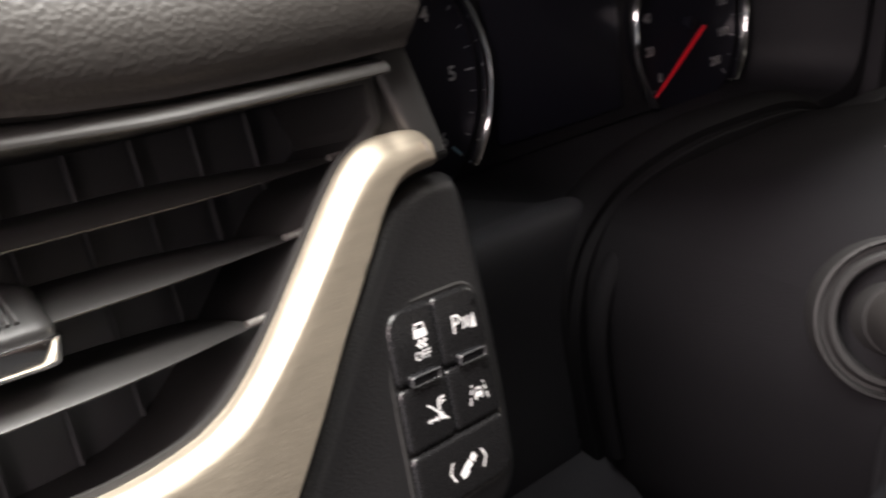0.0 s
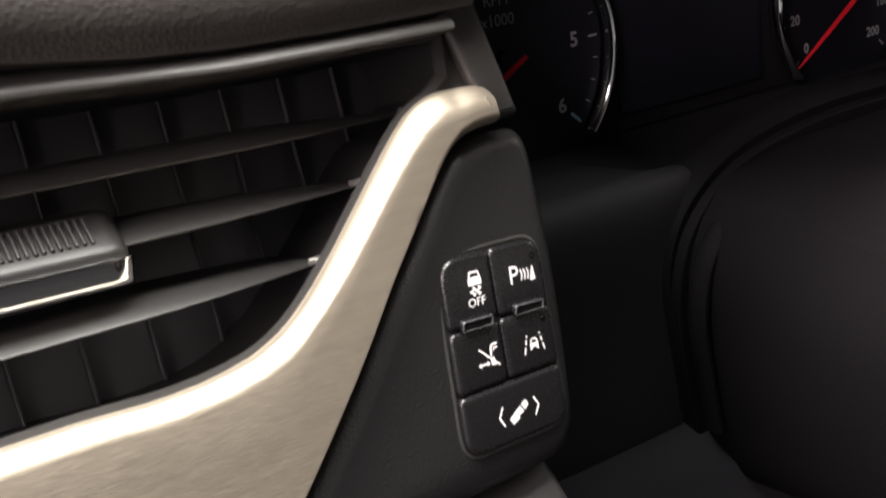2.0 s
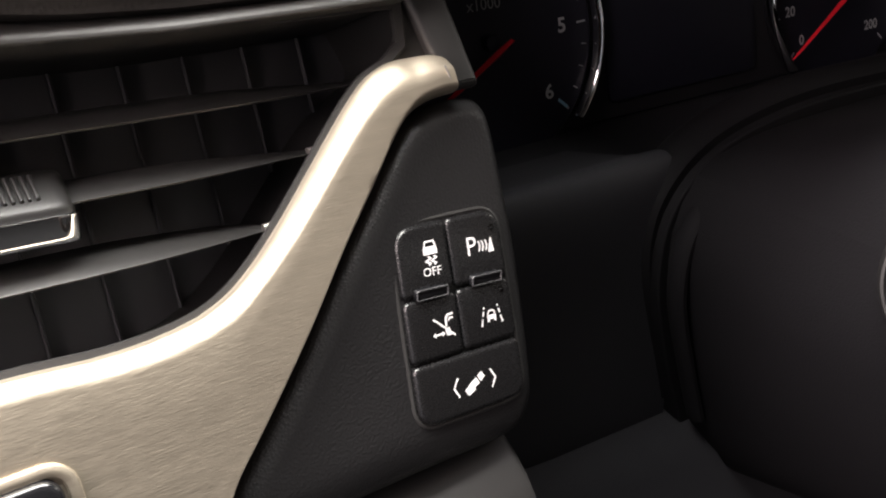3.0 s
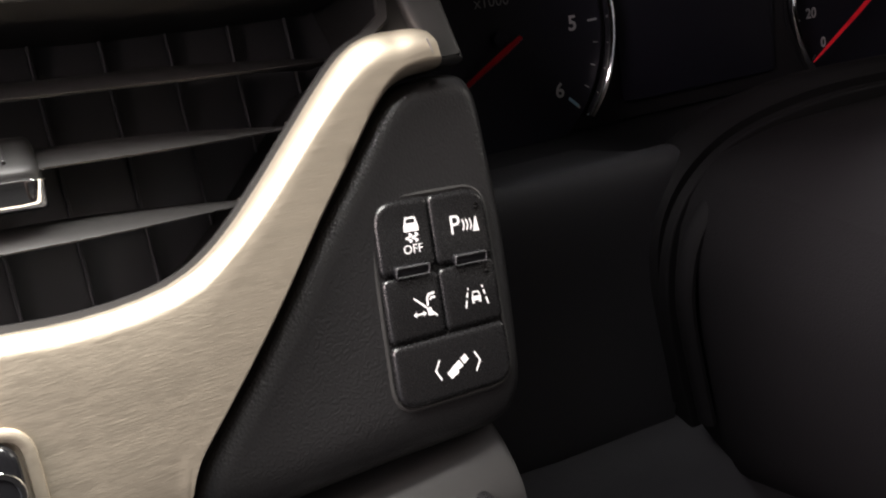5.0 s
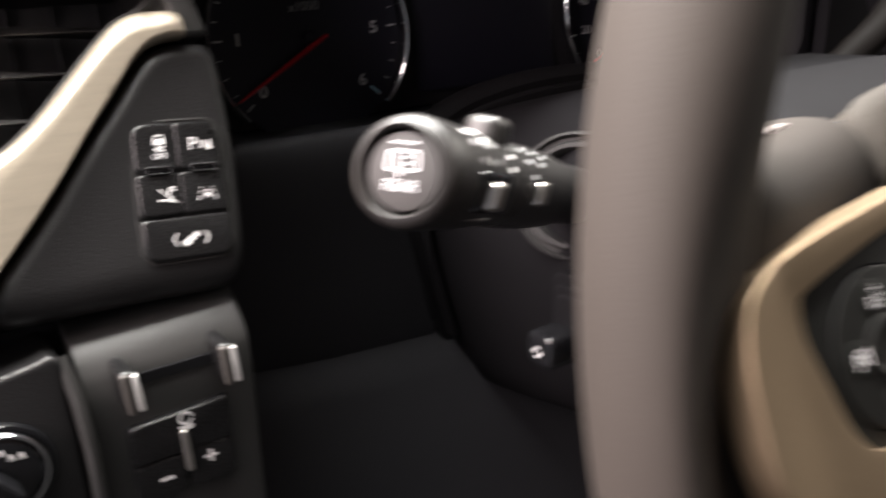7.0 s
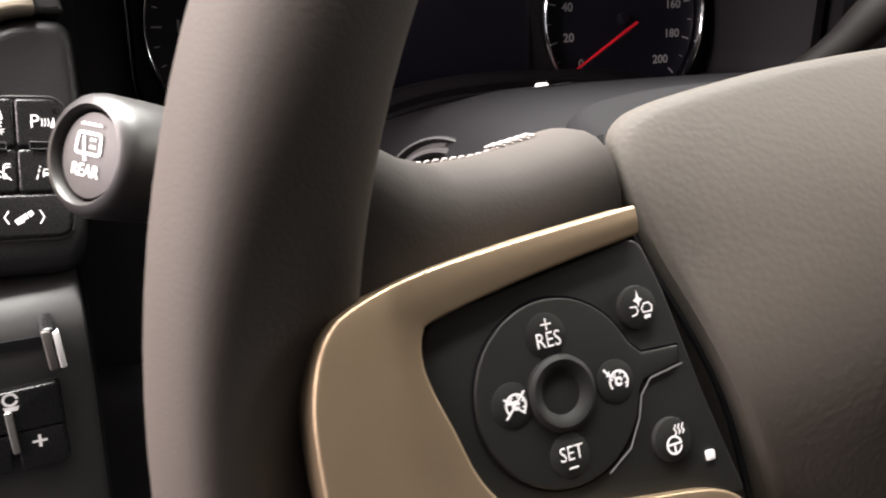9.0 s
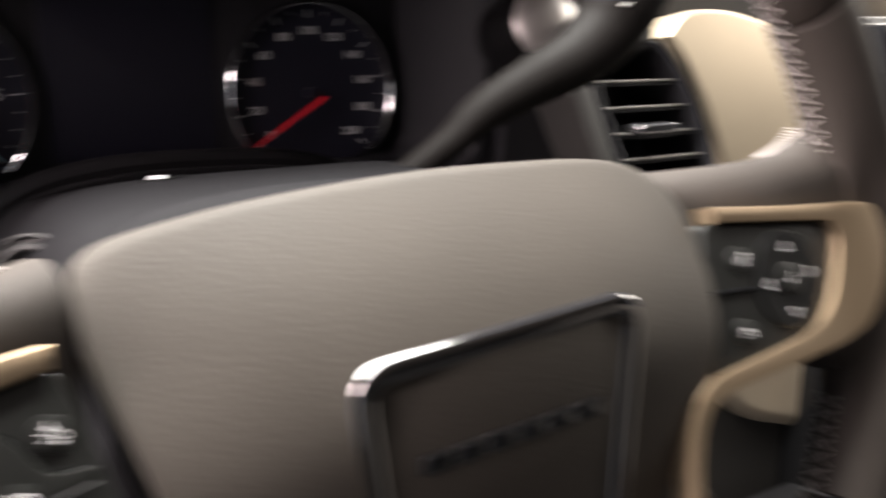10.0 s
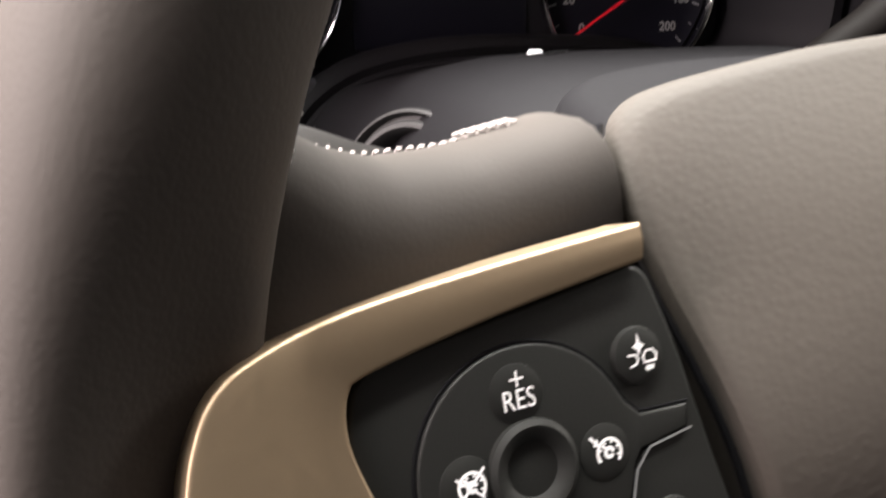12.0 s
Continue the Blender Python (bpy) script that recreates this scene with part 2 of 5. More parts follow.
B = bmesh.new
VENT = basis((0.123, 0.1269, 1.1105), (0.086, -0.951, 0.296))
WHEEL = Matrix(((0.9988, -0.0345, 0.0342, 0.3414), (0.0413, 0.2333, -0.9715, -0.0485), (0.0256, 0.9718, 0.2345, 1.1046), (0, 0, 0, 1)))
CLUSTER = basis((0.3357, 0.2693, 1.134), (0, -math.cos(radians(8)), math.sin(radians(8))))
LOWER = basis((0.1143, 0.1152, 1.0405), (0.057, -0.998, -0.014))
STACK = basis((0.85, 0.13, 1.08), (-0.10, -0.93, 0.34))
RVENT = basis((0.600, 0.138, 1.138), (0.0, -0.96, 0.28))

# ---- cabin shell ----


def box(bm, x0, x1, y0, y1, z0, z1):
    v = [bm.verts.new((x, y, z)) for z in (z0, z1) for y in (y0, y1) for x in (x0, x1)]
    for f in ((0, 2, 3, 1), (4, 5, 7, 6), (0, 1, 5, 4), (2, 6, 7, 3), (0, 4, 6, 2), (1, 3, 7, 5)):
        bm.faces.new([v[i] for i in f])
    return bm


def shell(name, mat, label, category, *dims):
    return whole(name, box(B(), *dims), mat, label, category, kind="structure")


shell("floor", CARPET, "black carpeted floor of the car cabin", "floor", -0.50, 1.95, -1.70, 1.00, 0.30, 0.35)
shell("ceiling", LINER, "grey fabric roof lining of the car", "ceiling", -0.50, 1.95, -1.70, -0.17, 1.74, 1.78)
shell("wall_right", LINER, "grey lined far side of the cabin", "wall", 1.90, 1.95, -1.70, 1.00, 0.35, 1.08)
# unseen, added to keep light from the right rear off the wheel
shell("wall_light_stop", CARPET, "unseen black wall added behind the passenger window to cut light", "wall", 1.90, 1.95, -1.70, -0.25, 1.08, 1.74)
shell("wall_rear", CARPET, "black rear of the cabin behind the seats", "wall", -0.50, 1.90, -1.75, -1.70, 0.35, 1.74)
shell("wall_left", CARPET, "black lined side behind the open door", "wall", -0.50, -0.46, -1.70, -0.60, 0.35, 1.74)
shell("wall_sill", CARPET, "black door sill under the open doorway", "wall", -0.50, -0.46, -0.60, 0.30, 0.35, 0.62)
shell("wall_kick", CARPET, "black kick panel beside the footwell", "wall", -0.50, -0.46, 0.30, 1.00, 0.35, 1.19)
shell("wall_front", CARPET, "black footwell bulkhead", "wall", -0.46, 1.90, 0.95, 1.00, 0.35, 1.19)

# ---- dashboard: core, pads, panels ----

dash = thing("dashboard", (0.3, 0.25, 1.0), "dark grained dashboard with padded top and knee panels", "dashboard", kind="structure")
bm = B()
box(bm, -0.45, 0.143, 0.215, 0.60, 0.75, 1.19)
box(bm, 0.143, 0.535, 0.295, 0.60, 0.75, 1.235)
box(bm, 0.535, 1.88, 0.205, 0.60, 0.75, 1.19)
box(bm, -0.45, 0.134, 0.135, 0.215, 0.75, 1.075)
part("core", bm, MATT, dash)

# padded roll over the driver's vent, leather grained
bm = B()
loops = []
for u, k in ((-0.52, 0.0045), (-0.30, 0.0045), (-0.16, 0.0042), (-0.115, 0.0034), (-0.08, 0.0020), (-0.06, -0.0004), (-0.043, -0.0014), (-0.02, -0.0016), (0.0, -0.0012), (0.0125, -0.0008)):
    sec = [(0.0737, -0.030), (0.0737, 0.000), (0.0752, 0.0035), (0.079, 0.0062), (0.085, 0.0072), (0.092, 0.0058), (0.099, 0.0015), (0.104, -0.006), (0.107, -0.018), (0.110, -0.05), (0.118, -0.2)]
    loops.append([VENT @ Vector((u + 0.004 * (v - 0.0737) / 0.01 * (u > 0.0), v + k, n)) for v, n in spline([Vector(q) for q in sec], 3)])
join_loops(bm, loops, closed=False)
part("top_pad", bm, DASH, dash, "grained dark grey padded roll")

# smooth lip under the roll, widening outwards
bm = B()
lip = [Vector(q) for q in [(-0.20, 0.0705), (-0.08, 0.0706), (-0.044, 0.0686), (-0.02, 0.0686), (0.0065, 0.0688), (0.0075, 0.0720), (-0.02, 0.0722), (-0.044, 0.0724), (-0.063, 0.0738), (-0.08, 0.0766), (-0.20, 0.0812)]]
band(bm, lip[:5], lip[:4:-1], -0.045, 0.0, 0.0022, VENT, 40, dish=lambda u, v: 0.0040 - 0.85 * (v - 0.0690))
part("vent_lip", bm, LIP, dash, "smooth dark lip over the vent")

# pillar strip between vent and cluster
bm = B()
slab(bm, rounded([(0.0040, 0.084), (0.0155, 0.084), (0.0236, 0.0487), (0.0150, 0.0487)], [0, 0, 0.002, 0.001]), -0.05, -0.0015, 0.0020, VENT)
part("side_strip", bm, LOUVER, dash, "smooth grey strip beside the cluster")

# cluster tunnel
bm = B()


def rrect(x0, x1, z0, z1, r, n=6):
    return rounded([(x0, z0), (x1, z0), (x1, z1), (x0, z1)], r, n)


rings = ((0.212, rrect(0.146, 0.529, 1.078, 1.236, 0.03)), (0.212, rrect(0.152, 0.523, 1.0925, 1.222, 0.026)),
         (0.23, rrect(0.163, 0.512, 1.0925, 1.208, 0.024)), (0.272, rrect(0.176, 0.499, 1.0925, 1.200, 0.022)), (0.292, rrect(0.176, 0.499, 1.0925, 1.203, 0.022)))
join_loops(bm, [[Vector((p.x, y, p.y)) for p in r] for y, r in rings])
part("cluster_tunnel", bm, MATT, dash, "matt black tunnel round the instruments")
# hood's front edge, out of view, is drawn forward to shade the column shroud
bm = B()
sec = [(0.103, 1.222), (0.105, 1.232), (0.118, 1.240), (0.17, 1.246), (0.30, 1.247), (0.60, 1.235)]
loops = []
for x in (0.1425, 0.15, 0.165, 0.24, 0.34, 0.44, 0.515, 0.545, 0.575):
    d = -0.05 * max(0, abs(x - 0.3375) - 0.20) / 0.04
    loops.append([Vector((x, y + 1.2 * max(0.0, x - 0.50), z + d)) for y, z in sec])
join_loops(bm, loops, closed=False)
part("cluster_hood", bm, DASH, dash, "grained hood over the instruments, drawn forward for shade")

# dash top running to the windscreen, both sides
for nm, x0, x1 in (("top_deck", -0.45, 0.12), ("top_deck", 0.55, 1.88)):
    bm = B()
    box(bm, x0, x1, 0.20, 0.93, 1.185, 1.202)
    part(nm, bm, DASH, dash)

# lower panels beside and below the column
bm = B()
sec = [(0.245, 1.0930), (0.212, 1.0995), (0.198, 1.1050), (0.1915, 1.1055), (0.1880, 1.1010), (0.1868, 1.090), (0.1872, 1.06), (0.1870, 1.03), (0.1880, 1.00), (0.190, 0.95), (0.190, 0.70)]
join_loops(bm, [[Vector((x, y, z)) for y, z in spline([Vector(q) for q in sec], 3)] for x in (0.1395, 0.17, 0.20, 0.235, 0.252)], closed=False)
part("inner_panel", bm, MATT, dash, "matt black panel left of the column")
bm = B()
slab(bm, rounded([(0.425, 0.96), (0.56, 0.96), (0.56, 1.088), (0.425, 1.088)], 0.002), 0, 0.012, 0.002, basis((0, 0.207, 0), (0, -1, 0)))
part("inner_panel", bm, MATT, dash)
bm = B()
sec = [(0.196, 1.004), (0.180, 1.000), (0.170, 0.990), (0.158, 0.93), (0.15, 0.80), (0.16, 0.70), (0.30, 0.62)]
join_loops(bm, [[Vector((x, y + 0.00008 * (x - 0.3) / 0.1, z + (0.10 * (0.24 - x) if x < 0.24 else 0))) for y, z in sec] for x in (0.1405, 0.16, 0.2, 0.3, 0.4, 0.5, 0.6)], closed=False)
part("knee_panel", bm, MATT, dash, "dark knee panel under the column")
bm = B()
slab(bm, rounded([(0.1395, 0.140), (0.1395, 0.21), (0.1420, 0.21), (0.1420, 0.140)], 0), 0.70, 1.055, 0.0005, Matrix.Identity(4))
part("side_wall", bm, MATT, dash)

# two stepped collars where the column leaves the dashboard
for y, pts, rr in ((0.193, [(0.254, 1.012), (0.245, 1.046), (0.2405, 1.074), (0.2475, 1.094), (0.268, 1.108), (0.303, 1.1145), (0.345, 1.115), (0.39, 1.112), (0.42, 1.102), (0.434, 1.08), (0.432, 1.045), (0.42, 0.99), (0.41, 0.966)], 0.0050),
                   (0.173, [(0.253, 1.010), (0.246, 1.035), (0.2400, 1.064), (0.2455, 1.087), (0.269, 1.1035), (0.317, 1.108), (0.36, 1.108), (0.40, 1.103), (0.422, 1.09), (0.43, 1.064), (0.424, 1.02), (0.41, 0.970)], 0.0024)):
    bm = B()
    sweep(bm, [Vector((p.x, y, p.y)) for p in spline(pts, 5)], oval(rr, rr * 1.7, 10), (0, 1, 0))
    part("column_collar", bm, SHROUD, dash, "rounded black step round the steering column")

bm = B()
slab(bm, spline([Vector(q) for q in ((0.2420, 1.046), (0.2400, 1.072), (0.2475, 1.092), (0.268, 1.1065), (0.303, 1.1130), (0.345, 1.1135), (0.39, 1.1105), (0.42, 1.1005), (0.434, 1.08), (0.432, 1.045), (0.41, 0.980), (0.337, 0.965), (0.268, 0.975), (0.252, 1.010))], 4, True), -0.012, 0.0, 0.001, basis((0, 0.181, 0), (0, -1, 0)))
part("column_surround", bm, SHROUD, dash, "flat black band between the column steps")

# ---- driver's air vent ----

GOLD_IN = [(-0.20, 0.0190), (-0.12, 0.0185), (-0.0859, 0.0175), (-0.0772, 0.0169), (-0.0679, 0.0161), (-0.0578, 0.0163), (-0.05, 0.0175), (-0.0437, 0.0199),
           (-0.0368, 0.0245), (-0.029, 0.0313), (-0.0206, 0.0394), (-0.0119, 0.0478), (-0.0051, 0.0535), (0.0012, 0.0562)]
VANE = material("vane_plastic", (0.078, 0.076, 0.080), 0.40, spec=0.5)
VENTBOX = material("vent_box_plastic", (0.038, 0.037, 0.040), 0.6, bump=0.00004, scale=2000)
vent = thing("air_vent", (0.06, 0.15, 1.13), "black slatted air vent with a chrome-edged thumb tab", "air vent")
bm = B()
hole = [Vector(p) for p in spline([Vector(q) for q in GOLD_IN], 3)] + [Vector(q) for q in ((0.0070, 0.0600), (0.0080, 0.0700), (-0.02, 0.0705), (-0.08, 0.0735), (-0.20, 0.077))]
hole = ccw(hole)
hole = inset(hole, 0.0009)
wide = inset(hole, -0.0012)
deep = inset(hole, -0.0066)
join_loops(bm, [[VENT @ Vector((p.x, p.y, n)) for p in lp] for lp, n in ((deep, -0.052), (deep, -0.0045), (wide, -0.0042), (wide, -0.0034), (inset(hole, -0.0006), -0.0030), (inset(hole, 0.0012), -0.0034), (inset(hole, 0.0012), -0.0046), (inset(hole, -0.0030), -0.0075), (inset(hole, -0.0055), -0.020), (inset(hole, -0.0055), -0.050))])
part("housing", bm, LOUVER, vent, "smooth black surround of the vent")
bm = B()
slab(bm, inset(hole, -0.0050), -0.0515, -0.0500, 0.0002, VENT, 1)
part("duct_back", bm, VENTBOX, vent)


def louver(u0, u1, v0, v1, parent, M, front=-0.0100, depth=0.022, h=0.0034, pin=True, mat=LOUVER):
    """A tapering slat: rounded front, thin tail, a pin at its inner end."""
    bm = B()
    sec = [(front, -0.30 * h), (front - 0.0003, -0.20 * h), (front - 0.0016, 0.08 * h), (front - 0.0032, 0.40 * h), (front - 0.0052, 0.68 * h), (front - 0.009, 0.88 * h), (front - depth, 0.95 * h),
           (front - depth, 0.70 * h), (front - 0.008, 0.25 * h), (front - 0.003, -0.25 * h), (front - 0.0010, -0.40 * h), (front - 0.0002, -0.38 * h)]
    loops = []
    n = 24
    for i in range(n + 1):
        t = i / n
        u = u0 + (u1 - u0) * t
        k = 1.0 if t < 0.80 else 1.0 - 0.72 * ((t - 0.80) / 0.20) ** 1.6
        loops.append([M @ Vector((u, v0 + (v1 - v0) * t + b * k, a - (1 - k) * 0.004)) for a, b in sec])
    vs = join_loops(bm, loops)
    bm.faces.new(vs[0])
    bm.faces.new(list(reversed(vs[-1])))
    ob = part("louver", bm, mat, parent)
    if pin:
        bm = B()
        revolve(bm, [(0.0008, -0.003), (0.0008, 0.0024), (0.0004, 0.0028)], M @ T(u1 + 0.0014, v1 + 0.0004, front - 0.0032) @ pose(0, 0, 0, 0, 90, 0), 10)
        part("pin", bm, SILVER, ob)
    return ob


louver(-0.195, 0.0014, 0.0615, 0.0548, vent, VENT)
louver(-0.195, -0.0146, 0.0500, 0.0426, vent, VENT)
louver(-0.195, -0.0282, 0.0362, 0.0296, vent, VENT)
for i in range(15):
    u = 0.0078 - i * 0.0143
    bm = B()
    rbox(bm, VENT @ T(u, 0.034, -0.0400) @ pose(0, 0, 0, 0, 86, 0), 0.0012, 0.080, 0.0138, 0.0004, 2)
    vane = part("vane", bm, VANE, vent)
    bm = B()
    rbox(bm, VENT @ T(u - 0.00715, 0.034, -0.0394), 0.0007, 0.080, 0.0030, 0.0003, 2)
    part("vane_edge", bm, VANE, vane)

# thumb tab on the middle slat
tabM = VENT @ T(-0.0870, 0.0436, -0.0085) @ pose(0, 0, 0, 0, 0, -3)


def extrude_u(bm, sec, u0, u1, M, soft=0.0015, turn=0.0):
    """A section of (along v, along n) pairs drawn out along u, with softened ends and corners that turn back."""
    cv, cn = sum(q[0] for q in sec) / len(sec), sum(q[1] for q in sec) / len(sec)
    loops = []
    steps = [(d, 1 - 0.20 * (1 - d / soft) ** 2) for d in (0.0, soft * 0.2, soft * 0.5, soft)] + [(max(soft, turn) * q + soft, 1.0) for q in (0.15, 0.5, 1.0)]
    for u, d, k in [(u0 + d, d, k) for d, k in steps] + [(u1 - d, d, k) for d, k in reversed(steps)]:
        back = turn - math.sqrt(max(0.0, turn * turn - max(0.0, turn - d) ** 2))
        loops.append([M @ Vector((u, cv + (v - cv) * k, cn + (n - cn) * k - back)) for v, n in sec])
    vs = join_loops(bm, loops)
    bm.faces.new(vs[0])
    bm.faces.new(list(reversed(vs[-1])))
    return bm


bm = B()
extrude_u(bm, [(q.x, q.y) for q in rounded([(-0.0052, -0.016), (-0.0050, -0.0045), (-0.0034, 0.0000), (0.0006, 0.0010), (0.0018, 0.0002), (0.0074, -0.0052), (0.0082, -0.016)], [0.001, 0.0010, 0.0010, 0.0008, 0.0012, 0.0016, 0.001], 4)], -0.0235, 0.0228, tabM, turn=0.0045)
tab = part("tab", bm, LOUVER, vent, "ribbed black thumb tab")
for i in range(29):
    x = -0.0212 + i * 0.00134
    bm = B()
    slope = tabM @ T(x, 0.0047, -0.0026) @ pose(0, 0, 0, -44, 0, 0)
    rbox(bm, slope, 0.00078, 0.0062, 0.0015, 0.00035, 2)
    part("rib", bm, LOUVER, tab)
bm = B()
extrude_u(bm, [(q.x, q.y) for q in rounded([(-0.0060, -0.008), (-0.0056, -0.0006), (-0.0006, 0.0016), (-0.0002, -0.006)], [0.0004, 0.0012, 0.0006, 0.0004], 4)], -0.0231, 0.0231, tabM, 0.0006, turn=0.0042)
part("edge_strip", bm, CHROME, tab, "chrome edge strip")

# ---- brushed champagne trim ----

trim = thing("trim_panel", (0.07, 0.13, 1.09), "brushed champagne metal trim curving round the air vent", "trim panel")
GOLD_EDGE = [(u - 0.0007, v + 0.0009) for u, v in GOLD_IN]
GOLD_OUT = [(0.0145, 0.0484), (0.0076, 0.0478), (0.0012, 0.0454), (-0.0043, 0.0406), (-0.0121, 0.0317), (-0.0215, 0.0214), (-0.0308, 0.0103), (-0.0395, 0.0007),
            (-0.0476, -0.0076), (-0.0546, -0.0148), (-0.0578, -0.0215), (-0.0600, -0.0285), (-0.0644, -0.0340), (-0.0724, -0.0363), (-0.0819, -0.0362), (-0.12, -0.0362), (-0.20, -0.036)]


def gold_dish(u, v):
    return -0.30 * max(0.0, -0.0205 - v) - 9.0 * max(0.0, -0.0205 - v) ** 2


def matched(a, b, n):
    return list(zip(resample(spline([Vector(q) for q in a], 4), n), resample(spline([Vector(q) for q in b], 4), n)))


# a bright rounded bevel along the vent, a flat brushed face, a small outer edge
tip = [(0.0065, 0.0574), (0.0112, 0.0571), (0.0138, 0.0562)]
pairs = matched(GOLD_EDGE[:7], list(reversed(GOLD_OUT))[:5], 30)[:-1] + matched(GOLD_EDGE[6:] + tip, list(reversed(GOLD_OUT))[4:], 80)
loops = []
for i, (a, b) in enumerate(pairs):
    w = (b - a).length
    e = (b - a) / w
    k = min(0.55 + 0.45 * max(0.0, min(1.0, (i - 24) / 34)), w / 0.0115)
    bev = 0.0050 * k
    low = 0.0028 - 0.90 * bev
    sec = [(0.0, -0.0060), (0.0, low - 0.0004), (0.0002, low)] + [(bev * x, low + 0.9 * bev * z) for x, z in ((0.20, 0.225), (0.40, 0.445), (0.60, 0.645), (0.78, 0.795), (0.95, 0.895), (1.14, 0.96), (1.36, 1.0))]
    sec += [(1.36 * bev + (w - 1.36 * bev - 0.0030 * k) * t / 6, 0.0028) for t in range(1, 6)]
    sec += [(w - 0.0030 * k, 0.0028), (w - 0.0022 * k, 0.0025), (w - 0.0013 * k, 0.0018), (w - 0.0006 * k, 0.0008), (w - 0.0002 * k, -0.0002), (w, -0.0012), (w, -0.0060)]
    top = 0.0028 - (0.0, 0.0001, 0.0005)[max(0, i - len(pairs) + 3)]
    loops.append([VENT @ Vector((*(a + e * x), min(z, top) + gold_dish(*(a + e * x)))) for x, z in sec])
bm = B()
vs = join_loops(bm, loops)
bm.faces.new(vs[0])
bm.faces.new(list(reversed(vs[-1])))
part("panel", bm, GOLD, trim)
# a fine bright line just short of the panel's tip
bm = B()
sweep(bm, [VENT @ Vector((u, v, z)) for u, v, z in ((0.0114, 0.0543, 0.0028), (0.0119, 0.0528, 0.0028), (0.0123, 0.0512, 0.0026))], oval(0.00022, 0.00022, 6), VENT.to_3x3() @ Vector((0, 0, 1)))
part("tip_line", bm, SILVER, trim, "fine bright line")
# rocker set into the panel
bm = B()
rim2 = rounded([(-0.118, -0.0160), (-0.0797, -0.0160), (-0.0797, 0.0030), (-0.118, 0.0030)], 0.0048, 7)
sweep(bm, [VENT @ Vector((p.x, p.y, 0.0031)) for p in rim2], oval(0.0012, 0.0008, 10), VENT.to_3x3() @ Vector((0, 0, 1)), closed=True)
rocker = part("rocker_frame", bm, GOLD, trim)
bm = B()
slab(bm, rounded([(-0.117, -0.0150), (-0.0815, -0.0150), (-0.0815, 0.0020), (-0.117, 0.0020)], 0.0042, 6), 0.002, 0.0052, 0.0014, VENT)
part("rocker", bm, GLOSS, rocker, "gloss black rocker switch")
bm = B()
sweep(bm, [VENT @ Vector((p[0], p[1], 0.0052)) for p in arc(-0.0862, -0.0065, 0.0040, -75, 75, 10)], oval(0.0006, 0.0004, 8), VENT.to_3x3() @ Vector((0, 0, 1)))
part("rocker_edge", bm, CHROME, rocker)

# ---- switch pod ----

CLEAR = material("smoked_clear_plastic", (0.055, 0.055, 0.057), 0.20, vary=0.1)

pod = thing("switch_pod", (0.12, 0.13, 1.08), "grained black switch pod with five push buttons", "switch panel")
POD = [(0.0090, 0.0468), (0.0150, 0.0472), (0.0212, 0.0466), (0.0242, 0.0436), (0.0252, 0.0385), (0.0253, 0.0300), (0.0252, 0.0150), (0.0242, 0.0), (0.0228, -0.0130), (0.0210, -0.0250),
       (0.0180, -0.0305), (0.0110, -0.0322), (-0.0100, -0.0310), (-0.0350, -0.0302), (-0.0485, -0.0300), (-0.0540, -0.0282), (-0.0558, -0.0228), (-0.0532, -0.0158), (-0.0466, -0.0088), (-0.0385, -0.0005),
       (-0.0298, 0.0091), (-0.0205, 0.0202), (-0.0111, 0.0305), (-0.0034, 0.0393), (0.0020, 0.0442)]


def pod_face(u, v):
    """A soft swell along the metal trim and a broad roll under at the foot."""
    d = max(0.0, 1.0 - ((u + 0.0532) * 0.742 - (v + 0.0158) * 0.670) / 0.020)
    return 0.0019 * d * d - 0.0012 - 30.0 * max(0.0, -0.0185 - v) ** 2


bm = B()
edge = ccw(spline([Vector(q) for q in POD], 4, True))
mid = sum(edge, Vector((0, 0))) / len(edge)
loops = [[VENT @ Vector((p.x, p.y, -0.060)) for p in edge]]
for a in range(0, 91, 9):
    q = inset(edge, 0.0050 * (1 - math.cos(radians(a))))
    loops.append([VENT @ Vector((p.x, p.y, 0.0050 * (math.sin(radians(a)) - 1) + pod_face(p.x, p.y))) for p in q])
for k in (0.96, 0.90, 0.83, 0.75, 0.65, 0.50, 0.30, 0.10):
    lp = [mid + (p - mid) * k for p in q]
    loops.append([VENT @ Vector((p.x, p.y, pod_face(p.x, p.y))) for p in lp])
bm.faces.new(join_loops(bm, loops)[-1])
part("body", bm, SOFT, pod)
SWITCH = VENT @ T(0, 0, -0.0031)
QUAD = [Vector(q) for q in ((-0.0080, 0.0238), (0.0192, 0.0220), (0.0172, -0.0208), (-0.0116, -0.0188))]


def quad(s, t):
    a, b, c, d = QUAD
    return (a * (1 - s) + b * s) * (1 - t) + (d * (1 - s) + c * s) * t


bm = B()
frame_o = rounded([quad(-0.02, -0.014), quad(1.02, -0.014), quad(1.02, 1.014), quad(-0.02, 1.014)], 0.0058, 7)
slab(bm, frame_o, 0.000, 0.0019, 0.0004, SWITCH, 2)
part("switch_well", bm, GLOSS, pod)
rimo = [SWITCH @ Vector((p.x, p.y, 0.0016)) for p in frame_o]
# rim in a paler plastic stands in for the highlight on the buttons' bevels
bm = B()
sweep(bm, rimo, oval(0.0006, 0.0006, 8), SWITCH.to_3x3() @ Vector((0, 0, 1)), closed=True)
part("switch_rim", bm, LOUVER, pod)


